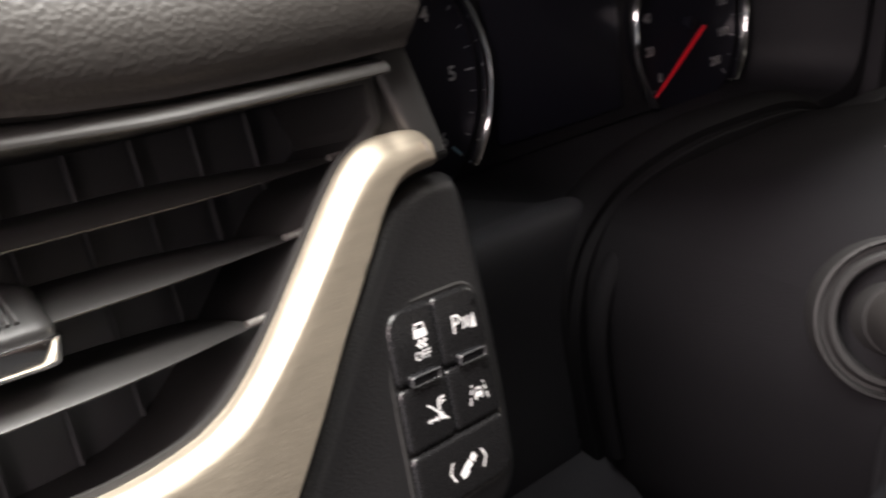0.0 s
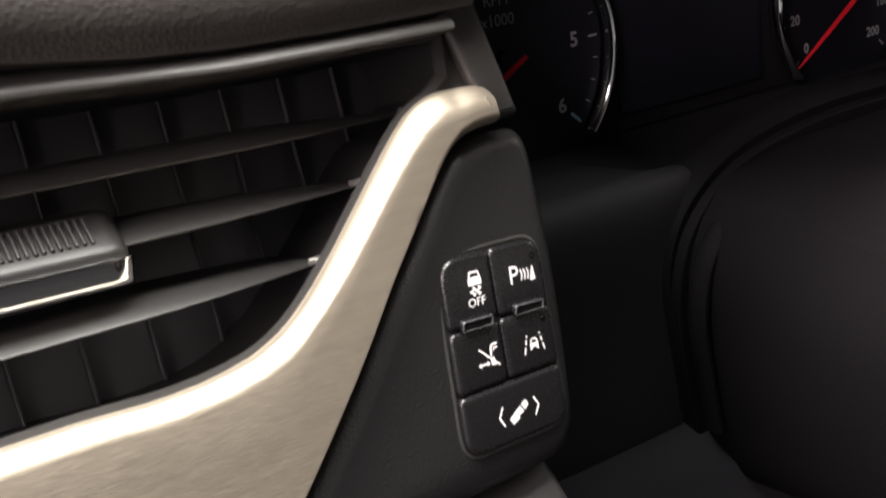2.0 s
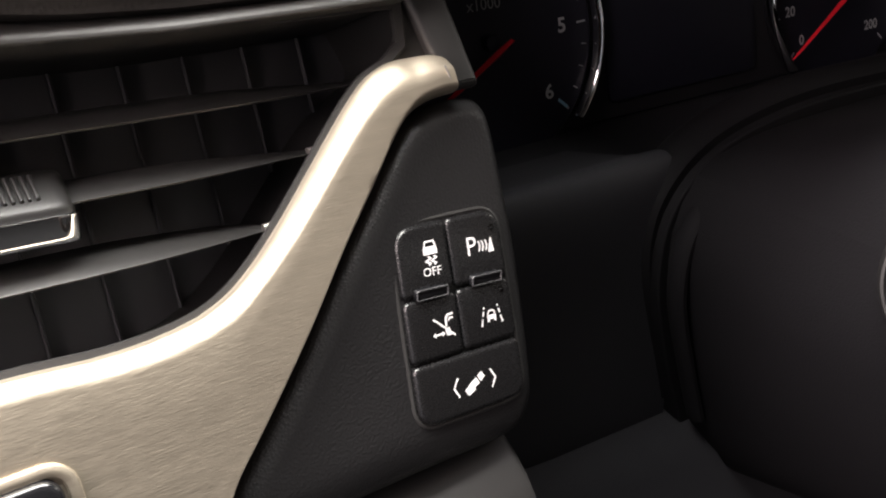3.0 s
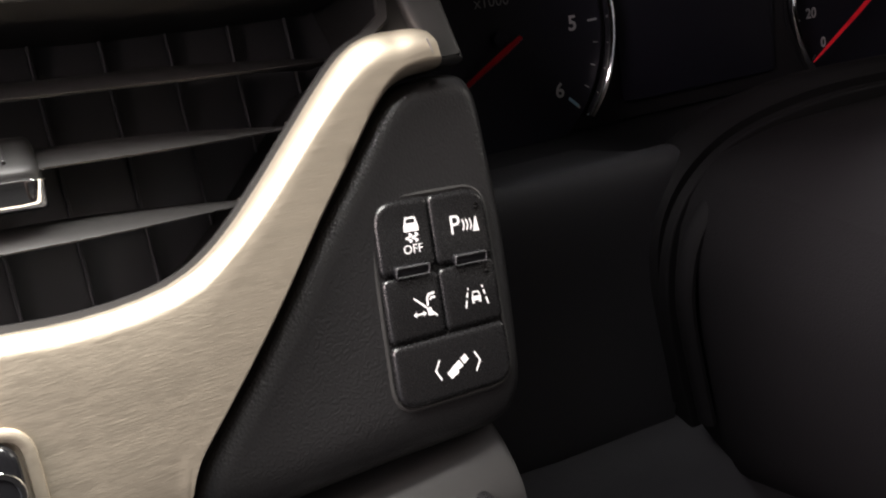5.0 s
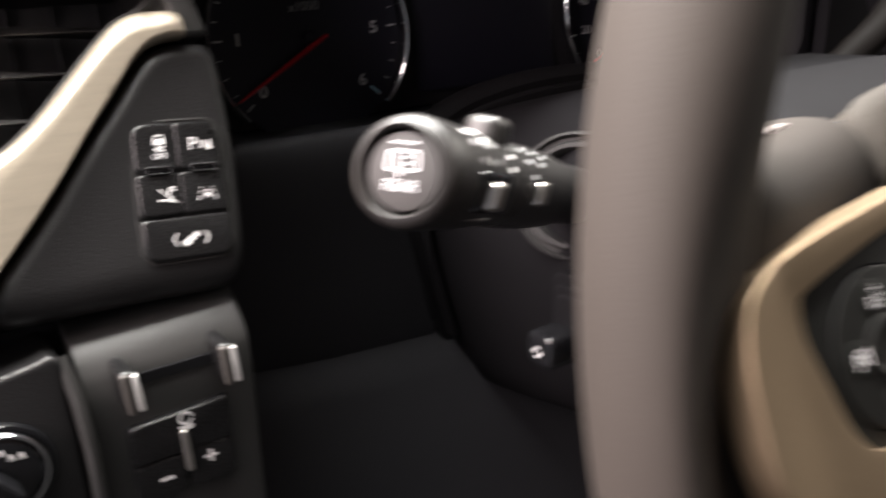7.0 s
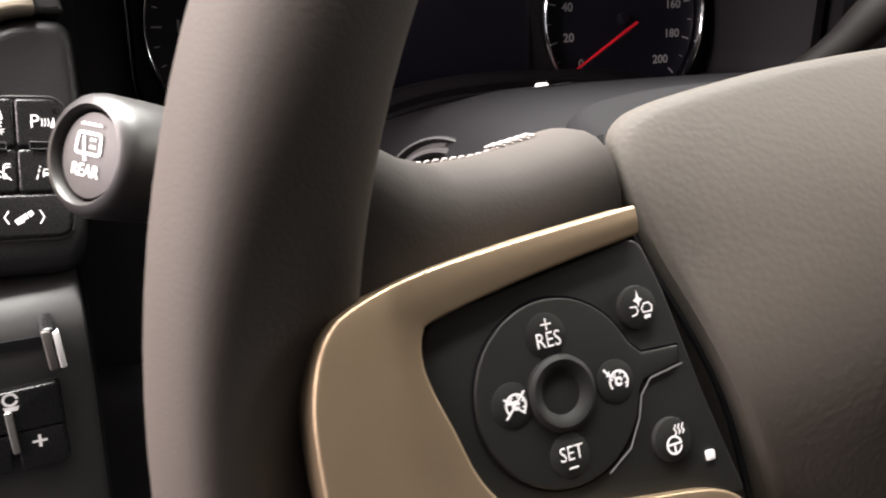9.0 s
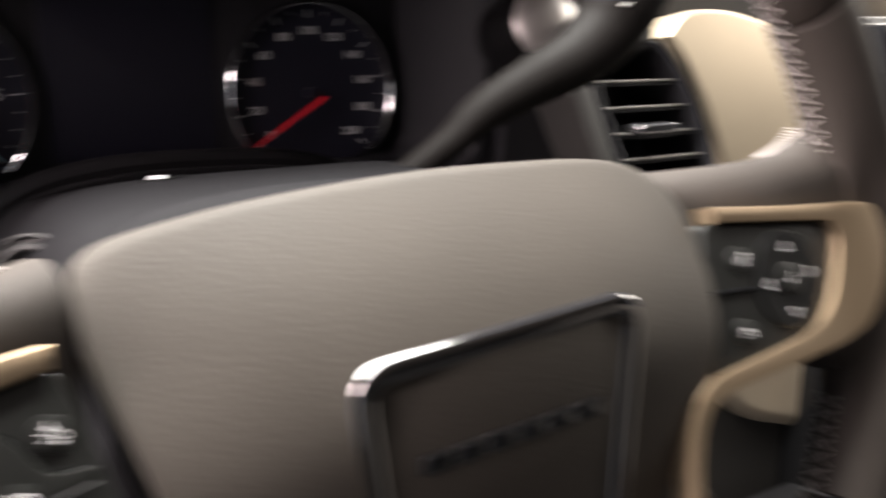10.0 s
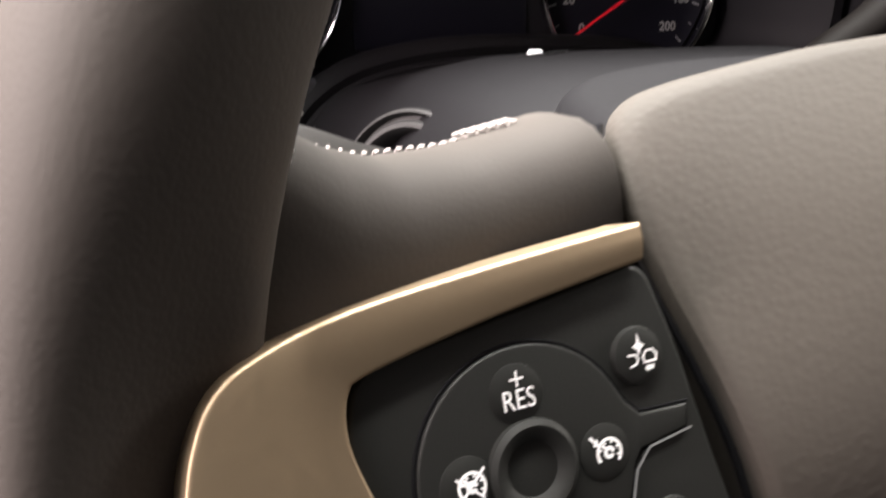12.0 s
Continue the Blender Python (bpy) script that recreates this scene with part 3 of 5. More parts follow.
def button(s0, s1, t0, t1, corners, up=0.0034, notch=None):
    bm = B()
    o = rounded([quad(s0, t0), quad(s1, t0), quad(s1, t1), quad(s0, t1)], corners, 5)
    slab(bm, o, 0.0015, up, 0.0012, SWITCH, 6)
    return part("button", bm, SATIN, pod, "black push button with white symbol")


big, sm = 0.0048, 0.0017
b1 = button(0.0, 0.478, 0.0, 0.354, [big, sm, sm, sm])
b2 = button(0.484, 1.0, 0.0, 0.354, [sm, big, sm, sm])
b3 = button(0.0, 0.4785, 0.361, 0.679, [sm, sm, sm, sm])
b4 = button(0.4815, 1.0, 0.361, 0.679, [sm, sm, sm, sm])
b5 = button(0.0, 1.0, 0.686, 1.0, [sm, sm, big, big])
for ob, s, t in ((b1, 0.24, 0.335), (b2, 0.76, 0.335)):
    c = quad(s, t)
    bm = B()
    rbox(bm, SWITCH @ T(c.x, c.y, 0.0034) @ pose(0, 0, 0, 14, 0, -5), 0.0080, 0.0022, 0.0022, 0.0005, 3)
    part("indicator", bm, GLOSS, ob, "narrow dark indicator bar")
    bm = B()
    I = SWITCH @ T(c.x, c.y, 0.0034) @ pose(0, 0, 0, 14, 0, -5)
    sweep(bm, [I @ Vector((p.x, p.y, 0.0011)) for p in rounded([(-0.0039, -0.00105), (0.0039, -0.00105), (0.0039, 0.00105), (-0.0039, 0.00105)], 0.0003, 3)], oval(0.00018, 0.00024, 6), I.to_3x3() @ Vector((0, 0, 1)), closed=True)
    part("indicator_edge", bm, CLEAR, ob, "thin clear edge of the indicator bar")
for ob, s, t in ((b2, 0.90, 0.09), (b4, 0.90, 0.42)):
    c = quad(s, t)
    bm = B()
    revolve(bm, [(0.0007, 0), (0.0007, 0.0002), (0.0004, 0.0003)], SWITCH @ T(c.x, c.y, 0.0034), 12)
    part("pilot_lamp", bm, DARKCHROME, ob)


def icon_at(u, v, z, M=None, turn=-5.0):
    return (SWITCH if M is None else M) @ T(u, v, z) @ pose(0, 0, 0, 0, 0, turn)


mm = 0.001
# car with skid marks
bm = B()
I = icon_at(-0.0004, 0.0174, 0.00345) @ Matrix.Diagonal((1.18, 1.12, 1, 1))
stroke(bm, [(-1.2 * mm, 0.7 * mm), (-0.9 * mm, 1.8 * mm), (0.9 * mm, 1.8 * mm), (1.2 * mm, 0.7 * mm)], 0.35 * mm, I)
patch(bm, [(-1.5 * mm, -0.7 * mm), (1.5 * mm, -0.7 * mm), (1.5 * mm, 0.5 * mm), (1.2 * mm, 0.85 * mm), (-1.2 * mm, 0.85 * mm), (-1.5 * mm, 0.5 * mm)], I)
for x in (-0.6, 0.6):
    stroke(bm, [((x + d) * mm, y * mm) for d, y in ((0, -1.0), (0.5, -1.4), (-0.5, -1.9), (0.4, -2.4), (0, -2.7))], 0.36 * mm, I)
lettering(bm, "OFF", 2.3 * mm, I, -0.1 * mm, -4.0 * mm)
part("icon", bm, WHITE, b1)
bm = B()
I = icon_at(0.0123, 0.0150, 0.00345) @ Matrix.Diagonal((1.10, 1.12, 1, 1))
lettering(bm, "P", 5.2 * mm, I, -2.0 * mm, 0.1 * mm)
for k in range(3):
    stroke(bm, arc((-1.6 + 0.85 * k) * mm, 0, 1.7 * mm, -38, 38, 6), 0.35 * mm, I)
patch(bm, [(2.0 * mm, -1.5 * mm), (3.5 * mm, -1.5 * mm), (3.1 * mm, 1.3 * mm), (2.8 * mm, 1.3 * mm)], I)
part("icon", bm, WHITE, b2)
bm = B()
I = icon_at(-0.0010, 0.0010, 0.00345)
stroke(bm, [(-2.5 * mm, 1.9 * mm), (2.7 * mm, -2.6 * mm)], 0.4 * mm, I)
stroke(bm, [(0.6 * mm, -0.2 * mm), (0.7 * mm, 1.6 * mm), (1.2 * mm, 2.2 * mm), (2.6 * mm, 2.3 * mm)], 0.5 * mm, I)
stroke(bm, [(1.3 * mm, 0.9 * mm), (1.6 * mm, 1.4 * mm), (2.6 * mm, 1.4 * mm)], 0.4 * mm, I)
patch(bm, [(0.2 * mm, -0.6 * mm), (1.3 * mm, -0.5 * mm), (1.9 * mm, -2.3 * mm), (0.5 * mm, -2.2 * mm)], I)
stroke(bm, [(-2.6 * mm, -1.6 * mm), (-0.4 * mm, -1.6 * mm)], 0.4 * mm, I)
patch(bm, [(-3.1 * mm, -1.6 * mm), (-2.3 * mm, -2.2 * mm), (-2.3 * mm, -1.0 * mm)], I)
patch(bm, [(0.1 * mm, -1.6 * mm), (-0.7 * mm, -1.0 * mm), (-0.7 * mm, -2.2 * mm)], I, 0.00004)
part("icon", bm, WHITE, b3)
bm = B()
I = icon_at(0.0117, -0.0005, 0.00345)
for side_ in (-1, 1):
    for t0, t1 in ((0.0, 0.38), (0.52, 0.76), (0.88, 1.0)):
        stroke(bm, [(side_ * (2.9 - 1.1 * t) * mm, (-2.1 + 4.2 * t) * mm) for t in (t0, t1)], 0.42 * mm, I)
patch(bm, [(-1.2 * mm, -0.9 * mm), (1.2 * mm, -0.9 * mm), (1.2 * mm, 0.1 * mm), (-1.2 * mm, 0.1 * mm)], I)
stroke(bm, [(-1.0 * mm, 0.2 * mm), (-0.6 * mm, 1.0 * mm), (0.6 * mm, 1.0 * mm), (1.0 * mm, 0.2 * mm)], 0.35 * mm, I)
for x in (-0.9, 0.9):
    patch(bm, [((x - 0.3) * mm, -1.4 * mm), ((x + 0.3) * mm, -1.4 * mm), ((x + 0.3) * mm, -0.95 * mm), ((x - 0.3) * mm, -0.95 * mm)], I)
part("icon", bm, WHITE, b4)
bm = B()
I = icon_at(0.0037, -0.0135, 0.00345)
for s in (-1, 1):
    stroke(bm, [(s * 4.4 * mm, 2.1 * mm), (s * 5.6 * mm, 0.0), (s * 4.4 * mm, -2.1 * mm)], 0.42 * mm, I)
J = I @ pose(0, 0, 0, 0, 0, 34)
patch(bm, [(-3.0 * mm, -0.9 * mm), (-0.9 * mm, -1.2 * mm), (-0.6 * mm, -0.7 * mm), (0.9 * mm, -0.9 * mm), (1.0 * mm, 0.8 * mm), (-1.0 * mm, 0.9 * mm), (-3.0 * mm, 0.8 * mm)], J)
patch(bm, [(1.3 * mm, -0.9 * mm), (2.8 * mm, -0.8 * mm), (2.9 * mm, 0.7 * mm), (1.35 * mm, 0.8 * mm)], J)
part("icon", bm, WHITE, b5)

# ---- lower switch panel with trailer-brake control ----

SLIDER = material("grey_slider", (0.075, 0.068, 0.063), 0.38, vary=0.1)
BRIGHT = material("bright_satin_metal", (0.90, 0.88, 0.86), 0.40, metal=0.35, vary=0.03)
low = thing("lower_switch_panel", (0.112, 0.115, 1.0), "dark switch panel with trailer brake sliders", "switch panel")
bm = B()
sec = [(-0.30, 0.0), (-0.10, 0.0), (0.0, 0.0), (0.006, 0.0), (0.012, -0.0001), (0.020, -0.0006), (0.0235, -0.0020), (0.0270, -0.0046), (0.0305, -0.0085), (0.0340, -0.0140), (0.0370, -0.0210), (0.0390, -0.0300)]
join_loops(bm, [[LOWER @ Vector((u, v, n - d)) for v, n in sec] for u, d in ((-0.0285, 0.030), (-0.0285, 0.0022), (-0.0279, 0.0007), (-0.0265, 0.0), (0.0238, 0.0), (0.0254, 0.0007), (0.0262, 0.0024), (0.0262, 0.030))], closed=False)
part("panel", bm, LOUVER, low)
bm = B()
sweep(bm, [LOWER @ Vector((u, v, n)) for u, v, n in ((-0.0318, 0.030, -0.0058), (-0.0302, 0.018, 0.0002), (-0.0290, 0.0, 0.0018), (-0.0285, -0.05, 0.0018), (-0.0285, -0.30, 0.0018))], oval(0.0022, 0.0030, 10), LOWER.to_3x3() @ Vector((0, 0, 1)))
part("ridge", bm, LOUVER, low)
bm = B()
slab(bm, rounded([(-0.014, 0.0166), (0.0135, 0.0166), (0.0135, 0.0202), (-0.014, 0.0202)], 0.001), -0.004, 0.0002, 0.0001, LOWER, 1)
part("slot", bm, GLOSS, low)
for u in (-0.0163, 0.0147):
    bm = B()
    M = LOWER @ T(u, 0.0186, 0.002) @ pose(0, 0, 0, 0, 0, 5)
    rbox(bm, M, 0.0050, 0.0150, 0.013, 0.0016, 4)
    pad_ = part("slider", bm, SATIN, low, "upright slider with bright edge")
    bm = B()
    rbox(bm, M @ T(-0.0009, 0, 0.0062), 0.0027, 0.0138, 0.0016, 0.0006, 3)
    part("face", bm, SLIDER, pad_)
    bm = B()
    rbox(bm, M @ T(0.0019, -0.0004, 0.0056), 0.0020, 0.0128, 0.0026, 0.0005, 2)
    part("bright_edge", bm, BRIGHT, pad_)
bm = B()
slab(bm, rounded([(-0.0178, -0.0200), (0.0160, -0.0250), (0.0156, 0.0050), (-0.0178, 0.0034)], 0.002), -0.001, 0.0002, 0.0002, LOWER, 1)
part("recess", bm, GLOSS, low)
bm = B()
slab(bm, rounded([(-0.0172, -0.0112), (0.0151, -0.0108), (0.0150, 0.0045), (-0.0172, 0.0029)], [0.0011, 0.0011, 0.002, 0.002]), -0.001, 0.0022, 0.0008, LOWER)
k1 = part("key", bm, SATIN, low)
bm = B()
slab(bm, rounded([(-0.0172, -0.0255), (-0.0014, -0.0255), (-0.0014, -0.0116), (-0.0172, -0.0116)], [0.002, 0.0011, 0.0011, 0.0011]), -0.001, 0.0020, 0.0008, LOWER)
k2 = part("key", bm, SATIN, low)
bm = B()
slab(bm, rounded([(0.0008, -0.0255), (0.0155, -0.0255), (0.0151, -0.0112), (0.0008, -0.0112)], [0.0011, 0.002, 0.0011, 0.0011]), -0.001, 0.0020, 0.0008, LOWER)
k3 = part("key", bm, SATIN, low)
bm = B()
rbox(bm, LOWER @ T(-0.0003, -0.0105, 0.0022) @ pose(0, 0, 0, 0, 0, 3), 0.0024, 0.0155, 0.0020, 0.0006, 3)
part("pilot_bar", bm, SILVER, low, "smoked pilot lamp bar")
bm = B()
I = LOWER @ T(0.0005, 0.0000, 0.00225)
stroke(bm, arc(0, 1.2 * mm, 2.0 * mm, 0, 345, 18), 0.9 * mm, I)
patch(bm, [(-2.4 * mm, -1.3 * mm), (2.4 * mm, -1.3 * mm), (1.8 * mm, -2.9 * mm), (-1.8 * mm, -2.9 * mm)], I, 0.00003)
part("icon", bm, WHITE, k1)
bm = B()
I = LOWER @ T(-0.0078, -0.0185, 0.00205)
stroke(bm, [(-2.3 * mm, 0), (2.3 * mm, 0)], 1.2 * mm, I)
part("icon", bm, WHITE, k2)
bm = B()
I = LOWER @ T(0.0073, -0.0155, 0.00205)
patch(bm, [(x * mm, y * mm) for x, y in ((-2.3, -0.5), (-0.5, -0.5), (-0.5, -2.3), (0.5, -2.3), (0.5, -0.5), (2.3, -0.5), (2.3, 0.5), (0.5, 0.5), (0.5, 2.3), (-0.5, 2.3), (-0.5, 0.5), (-2.3, 0.5))], I)
part("icon", bm, WHITE, k3)

# headlamp switch panel
lamp = thing("headlamp_switch", (0.057, 0.115, 1.03), "round headlamp switch with chrome ring on dark panel", "switch")
bm = B()
pan = spline([Vector(q) for q in ((-0.26, -0.30), (-0.26, 0.028), (-0.14, 0.029), (-0.075, 0.030), (-0.052, 0.030), (-0.0405, 0.0315), (-0.0338, 0.032), (-0.0318, 0.020), (-0.0305, -0.05), (-0.0300, -0.30))], 3)
slab(bm, pan, -0.03, -0.0015, 0.002, LOWER)
part("panel", bm, SOFT, lamp)
KM = LOWER @ T(-0.0548, 0.0008, -0.001)
bm = B()
revolve(bm, [(0.0165, -0.003), (0.0165, 0.0008), (0.0160, 0.0016), (0.0146, 0.0018), (0.0142, 0.0005)], KM, 48)
part("collar", bm, GLOSS, lamp)
bm = B()
revolve(bm, [(0.0142, 0.0), (0.0142, 0.0022), (0.0136, 0.0030), (0.0128, 0.0030), (0.0126, 0.0016)], KM, 48)
part("ring", bm, CHROME, lamp, "chrome ring")
bm = B()
revolve(bm, [(0.0126, 0.0), (0.0126, 0.0018), (0.0114, 0.0027), (0.0105, 0.0030), (0.0020, 0.0030)], KM, 48)
kn = part("knob", bm, GLOSS, lamp)
bm = B()
rbox(bm, KM @ T(0.0, -0.0012, 0.006) @ pose(0, 0, 0, 0, 0, 40), 0.0050, 0.0120, 0.008, 0.0016, 4)
part("grip", bm, GLOSS, kn)
bm = B()
lettering(bm, "AUTO", 0.0030, KM, 0.0078 * math.cos(radians(134)), 0.0078 * math.sin(radians(134)), 0.0031, 8, 0.95)
part("letters", bm, WHITE, kn)
for a, r in ((100, 0.0086), (80, 0.0086), (58, 0.0072), (42, 0.0088), (160, 0.0086)):
    bm = B()
    I = KM @ T(r * math.cos(radians(a)), r * math.sin(radians(a)), 0.0031)
    patch(bm, [(dx * mm, dy * mm) for dx, dy in ((-0.8, -0.7), (0.8, -0.7), (0.7, 0.3), (0.3, 0.9), (-0.3, 0.9), (-0.7, 0.3))], I)
    stroke(bm, [(-1.1 * mm, -1.1 * mm), (1.1 * mm, -1.1 * mm)], 0.3 * mm, I)
    part("icon", bm, WHITE, kn)

# ---- instrument cluster ----

inst = thing("instrument_cluster", (0.336, 0.275, 1.09), "black instrument cluster with two chrome-ringed dials", "instrument cluster")
bm = B()
slab(bm, rrect(-0.158, 0.162, -0.041, 0.064, 0.02), -0.012, -0.001, 0.001, CLUSTER, 2)
part("face_plate", bm, MATT, inst)
bm = B()
slab(bm, rrect(-0.0445, 0.0445, -0.034, 0.052, 0.004), -0.001, 0.0006, 0.0005, CLUSTER, 2)
part("display", bm, DIAL, inst, "unlit black display between the dials")


def dial(cu, cv, marks, minor, size, needle_turn, drop, extra=None):
    """drop: how far the raised pointer lies below the dial's centre."""
    M = CLUSTER @ T(cu, cv, 0)
    zup = CLUSTER.to_3x3() @ Vector((0, 0, 1))
    bm = B()
    revolve(bm, [(0.0500, -0.001), (0.0500, 0.0002), (0.0495, 0.0006)], M, 64)
    d = part("dial", bm, DIAL, inst)
    bm = B()
    sweep(bm, [M @ Vector((p[0], p[1], 0.0040)) for p in arc(0, 0, 0.0512, -44, 224, 72)], oval(0.0015, 0.0034, 12), zup)
    part("ring", bm, CHROME, d, "chrome dial ring")
    bt = B()
    n = len(marks)
    for i, s in enumerate(marks):
        a = radians(222 - 264 * i / (n - 1))
        bm = B()
        lettering(bm, s, size, M, 0.0353 * math.cos(a), 0.0353 * math.sin(a), 0.0010, 0, 1.08, 0.00018)
        part("numeral", bm, GREY, d, "pale grey numeral")
    total = (n - 1) * minor
    for i in range(total + 1):
        a = radians(222 - 264 * i / total)
        r0 = 0.0428 if i % minor == 0 else 0.0450
        stroke(bt, [(r * math.cos(a), r * math.sin(a)) for r in (r0, 0.0474)], 0.0008 if i % minor == 0 else 0.0004, M, 0.0010)
    part("ticks", bt, GREY, d)
    if extra:
        bm = B()
        for s, y in extra:
            lettering(bm, s, 0.0062, M, -0.0005, y, 0.0010)
        part("caption", bm, material("dim_print", (0.30, 0.30, 0.31), 0.5), d)
    N = M @ pose(0, -drop, 0.0065, 0, 0, needle_turn)
    bm = B()
    loops = []
    for r, w, h in ((-0.008, 0.0010, 0.0016), (0.0, 0.0013, 0.0020), (0.020, 0.0010, 0.0017), (0.040, 0.0007, 0.0013), (0.0465, 0.0004, 0.0008)):
        loops.append([N @ Vector((r, -w, 0)), N @ Vector((r, 0, h)), N @ Vector((r, w, 0)), N @ Vector((r, 0, -0.0006))])
    vs = join_loops(bm, loops)
    bm.faces.new(vs[0])
    bm.faces.new(list(reversed(vs[-1])))
    part("needle", bm, RED, d, "red pointer resting at zero")
    bm = B()
    revolve(bm, [(0.0030, 0.0005), (0.0030, 0.0040), (0.0024, 0.0044)], M, 24)
    part("spindle", bm, DIAL, d)
    return d


dial(-0.1022, 0.0, ["0", "1", "2", "3", "4", "5", "6"], 4, 0.0080, 209, 0.0042, [("RPM", 0.0215), ("x1000", 0.0140)])
dial(0.1021, -0.0025, ["0", "20", "40", "60", "80", "100", "120", "140", "160", "180", "200"], 2, 0.0064, 211, 0.0068)
bm = B()
I = CLUSTER @ T(-0.1022, 0, 0.0014)
a = radians(222 - 264)
stroke(bm, [(r * math.cos(a), r * math.sin(a)) for r in (0.0405, 0.0462)], 0.0013, I)
part("limit_mark", bm, BLUE, inst)

# ---- steering column ----

col = thing("steering_column", (0.337, 0.19, 1.02), "black two-piece steering column shroud with tilt control", "steering column")
SPLIT = 1.1015


def shroud(top):
    """A rounded shell that narrows towards its foot, parted along a level seam."""
    bm = B()
    loops = []
    for y, xl, zt, zb, k in ((-0.008, 0.2560, 1.114, 1.046, 0.80), (-0.002, 0.2480, 1.123, 1.034, 0.92), (0.02, 0.2420, 1.1300, 1.020, 1.0), (0.06, 0.2395, 1.1310, 1.006, 1.0),
                             (0.11, 0.2400, 1.1265, 0.992, 1.0), (0.15, 0.2415, 1.1150, 0.980, 1.0), (0.18, 0.2425, 1.1060, 0.972, 1.0)):
        cx, zm = 0.3395, 1.072
        side = [(0.0, 0.0035), (0.052, 0.0030), (0.072, 0.0)] + [(0.072 + 0.027 * math.sin(radians(q)), (zt - zm) * (math.cos(radians(q)) - 1)) for q in (22, 44, 64, 80)]
        left = [Vector((cx - x * (cx - xl) / 0.099, zt + z)) for x, z in side] + [Vector((xl, zm))]
        for dx, t in ((0.004, 0.26), (0.012, 0.58), (0.021, 0.84), (0.029, 0.95), (0.042, 1.0), (0.060, 1.02)):
            left.append(Vector((xl + dx, zm + (zb - zm) * t)))
        o = left + [Vector((cx, zb - 0.002))] + [Vector((2 * cx - p.x, p.y)) for p in reversed(left[1:])]
        o = [p for p in spline(o, 4, True)]
        zs = min(SPLIT, zt - 0.006)
        cut = []
        for p, q in zip(o, o[1:] + o[:1]):
            if (p.y > zs) != (q.y > zs):
                cut.append(p.lerp(q, (zs - p.y) / (q.y - p.y)))
        cut.sort(key=lambda p: p.x)
        up = sorted((p for p in o if p.y > zs), key=lambda p: p.x)
        low = [p for p in o if p.y <= zs]
        i = max(range(len(low)), key=lambda j: (low[j] - low[j - 1]).length)
        low = low[i:] + low[:i]
        if low[0].x > low[-1].x:
            low.reverse()
        arc_ = resample([cut[0]] + (up if top else low) + [cut[-1]], 40)
        loops.append([Vector((p.x, y, p.y)) for p in arc_])
    vs = join_loops(bm, loops)
    bm.faces.new(vs[0])
    bm.faces.new(list(reversed(vs[-1])))
    return bm


part("upper_shroud", shroud(True), SHROUD, col)
part("lower_shroud", shroud(False), SHROUD, col)
bm = B()
hump = spline([Vector(q) for q in ((0.270, -0.004), (0.41, -0.004), (0.425, 0.020), (0.412, 0.046), (0.378, 0.060), (0.337, 0.064), (0.300, 0.059), (0.270, 0.044), (0.257, 0.020))], 5, True)
slab(bm, hump, 1.118, 1.1385, 0.009, Matrix.Identity(4), 6)
part("tilt_cover", bm, SHROUD, col, "raised rounded cover on the column")
# small glint on the column top, put into a pale grey block
bm = B()
rbox(bm, basis((0.298, 0.1085, 1.1300), (0.0, -0.55, 0.83)), 0.0050, 0.0022, 0.002, 0.0006)
part("glint_stud", bm, GREY, col)
bm = B()
sweep(bm, [Vector(q) for q in ((0.280, 0.103, 1.1285), (0.290, 0.104, 1.1300), (0.308, 0.106, 1.1310))], oval(0.0004, 0.0004, 8), (0, 0, 1))
part("edge_bead", bm, SATIN, col)
# tilt switch on the side of the shroud
SIDE = basis((0.2392, 0.0605, 1.064), (-1, -0.06, 0), (0, -1, 0))
for o, z1, mat in ((rrect(-0.0185, 0.0165, -0.0180, 0.0135, 0.007), 0.0030, SHROUD), (rrect(-0.0160, 0.0130, -0.0165, 0.0100, 0.006), 0.0046, SHROUD), (rrect(-0.0145, 0.0100, -0.0155, 0.0070, 0.005), 0.0052, SHROUD)):
    bm = B()
    slab(bm, o, -0.004, z1, 0.0016, SIDE, 4)
    part("switch_frame", bm, mat, col)
bm = B()
rbox(bm, SIDE @ T(-0.0095, -0.0105, 0.0095), 0.0125, 0.0125, 0.0140, 0.0022, 4)
kn = part("tilt_switch", bm, GLOSS, col, "small black four-way switch")
bm = B()
I = SIDE @ T(-0.0100, -0.0110, 0.01660)
for a in (0, 90, 180, 270):
    c, s = math.cos(radians(a)), math.sin(radians(a))
    patch(bm, [(x * c - y * s, x * s + y * c) for x, y in ((0.0024, 0), (0.0013, 0.0010), (0.0013, -0.0010))], I)
part("icon", bm, WHITE, kn)

# ---- wiper stalk ----

STALK = material("dark_stalk_plastic", (0.0165, 0.0150, 0.0145), 0.38, bump=0.00003, scale=2400)
TAUPE = material("stalk_plastic", (0.0125, 0.0110, 0.0102), 0.58, bump=0.00003, scale=2400)
stalk = thing("wiper_stalk", (0.252, 0.086, 1.097), "black wiper stalk with rear wiper push button", "stalk")
P0, P1 = Vector((0.1415, 0.0118, 1.1430)), Vector((0.2535, 0.0865, 1.0970))
axis = (P1 - P0).normalized()
ST = basis(P0, -axis, (-(-axis).y, (-axis).x, 0)) @ Matrix.Diagonal((1.06, 1.06, 1, 1))
bm = B()
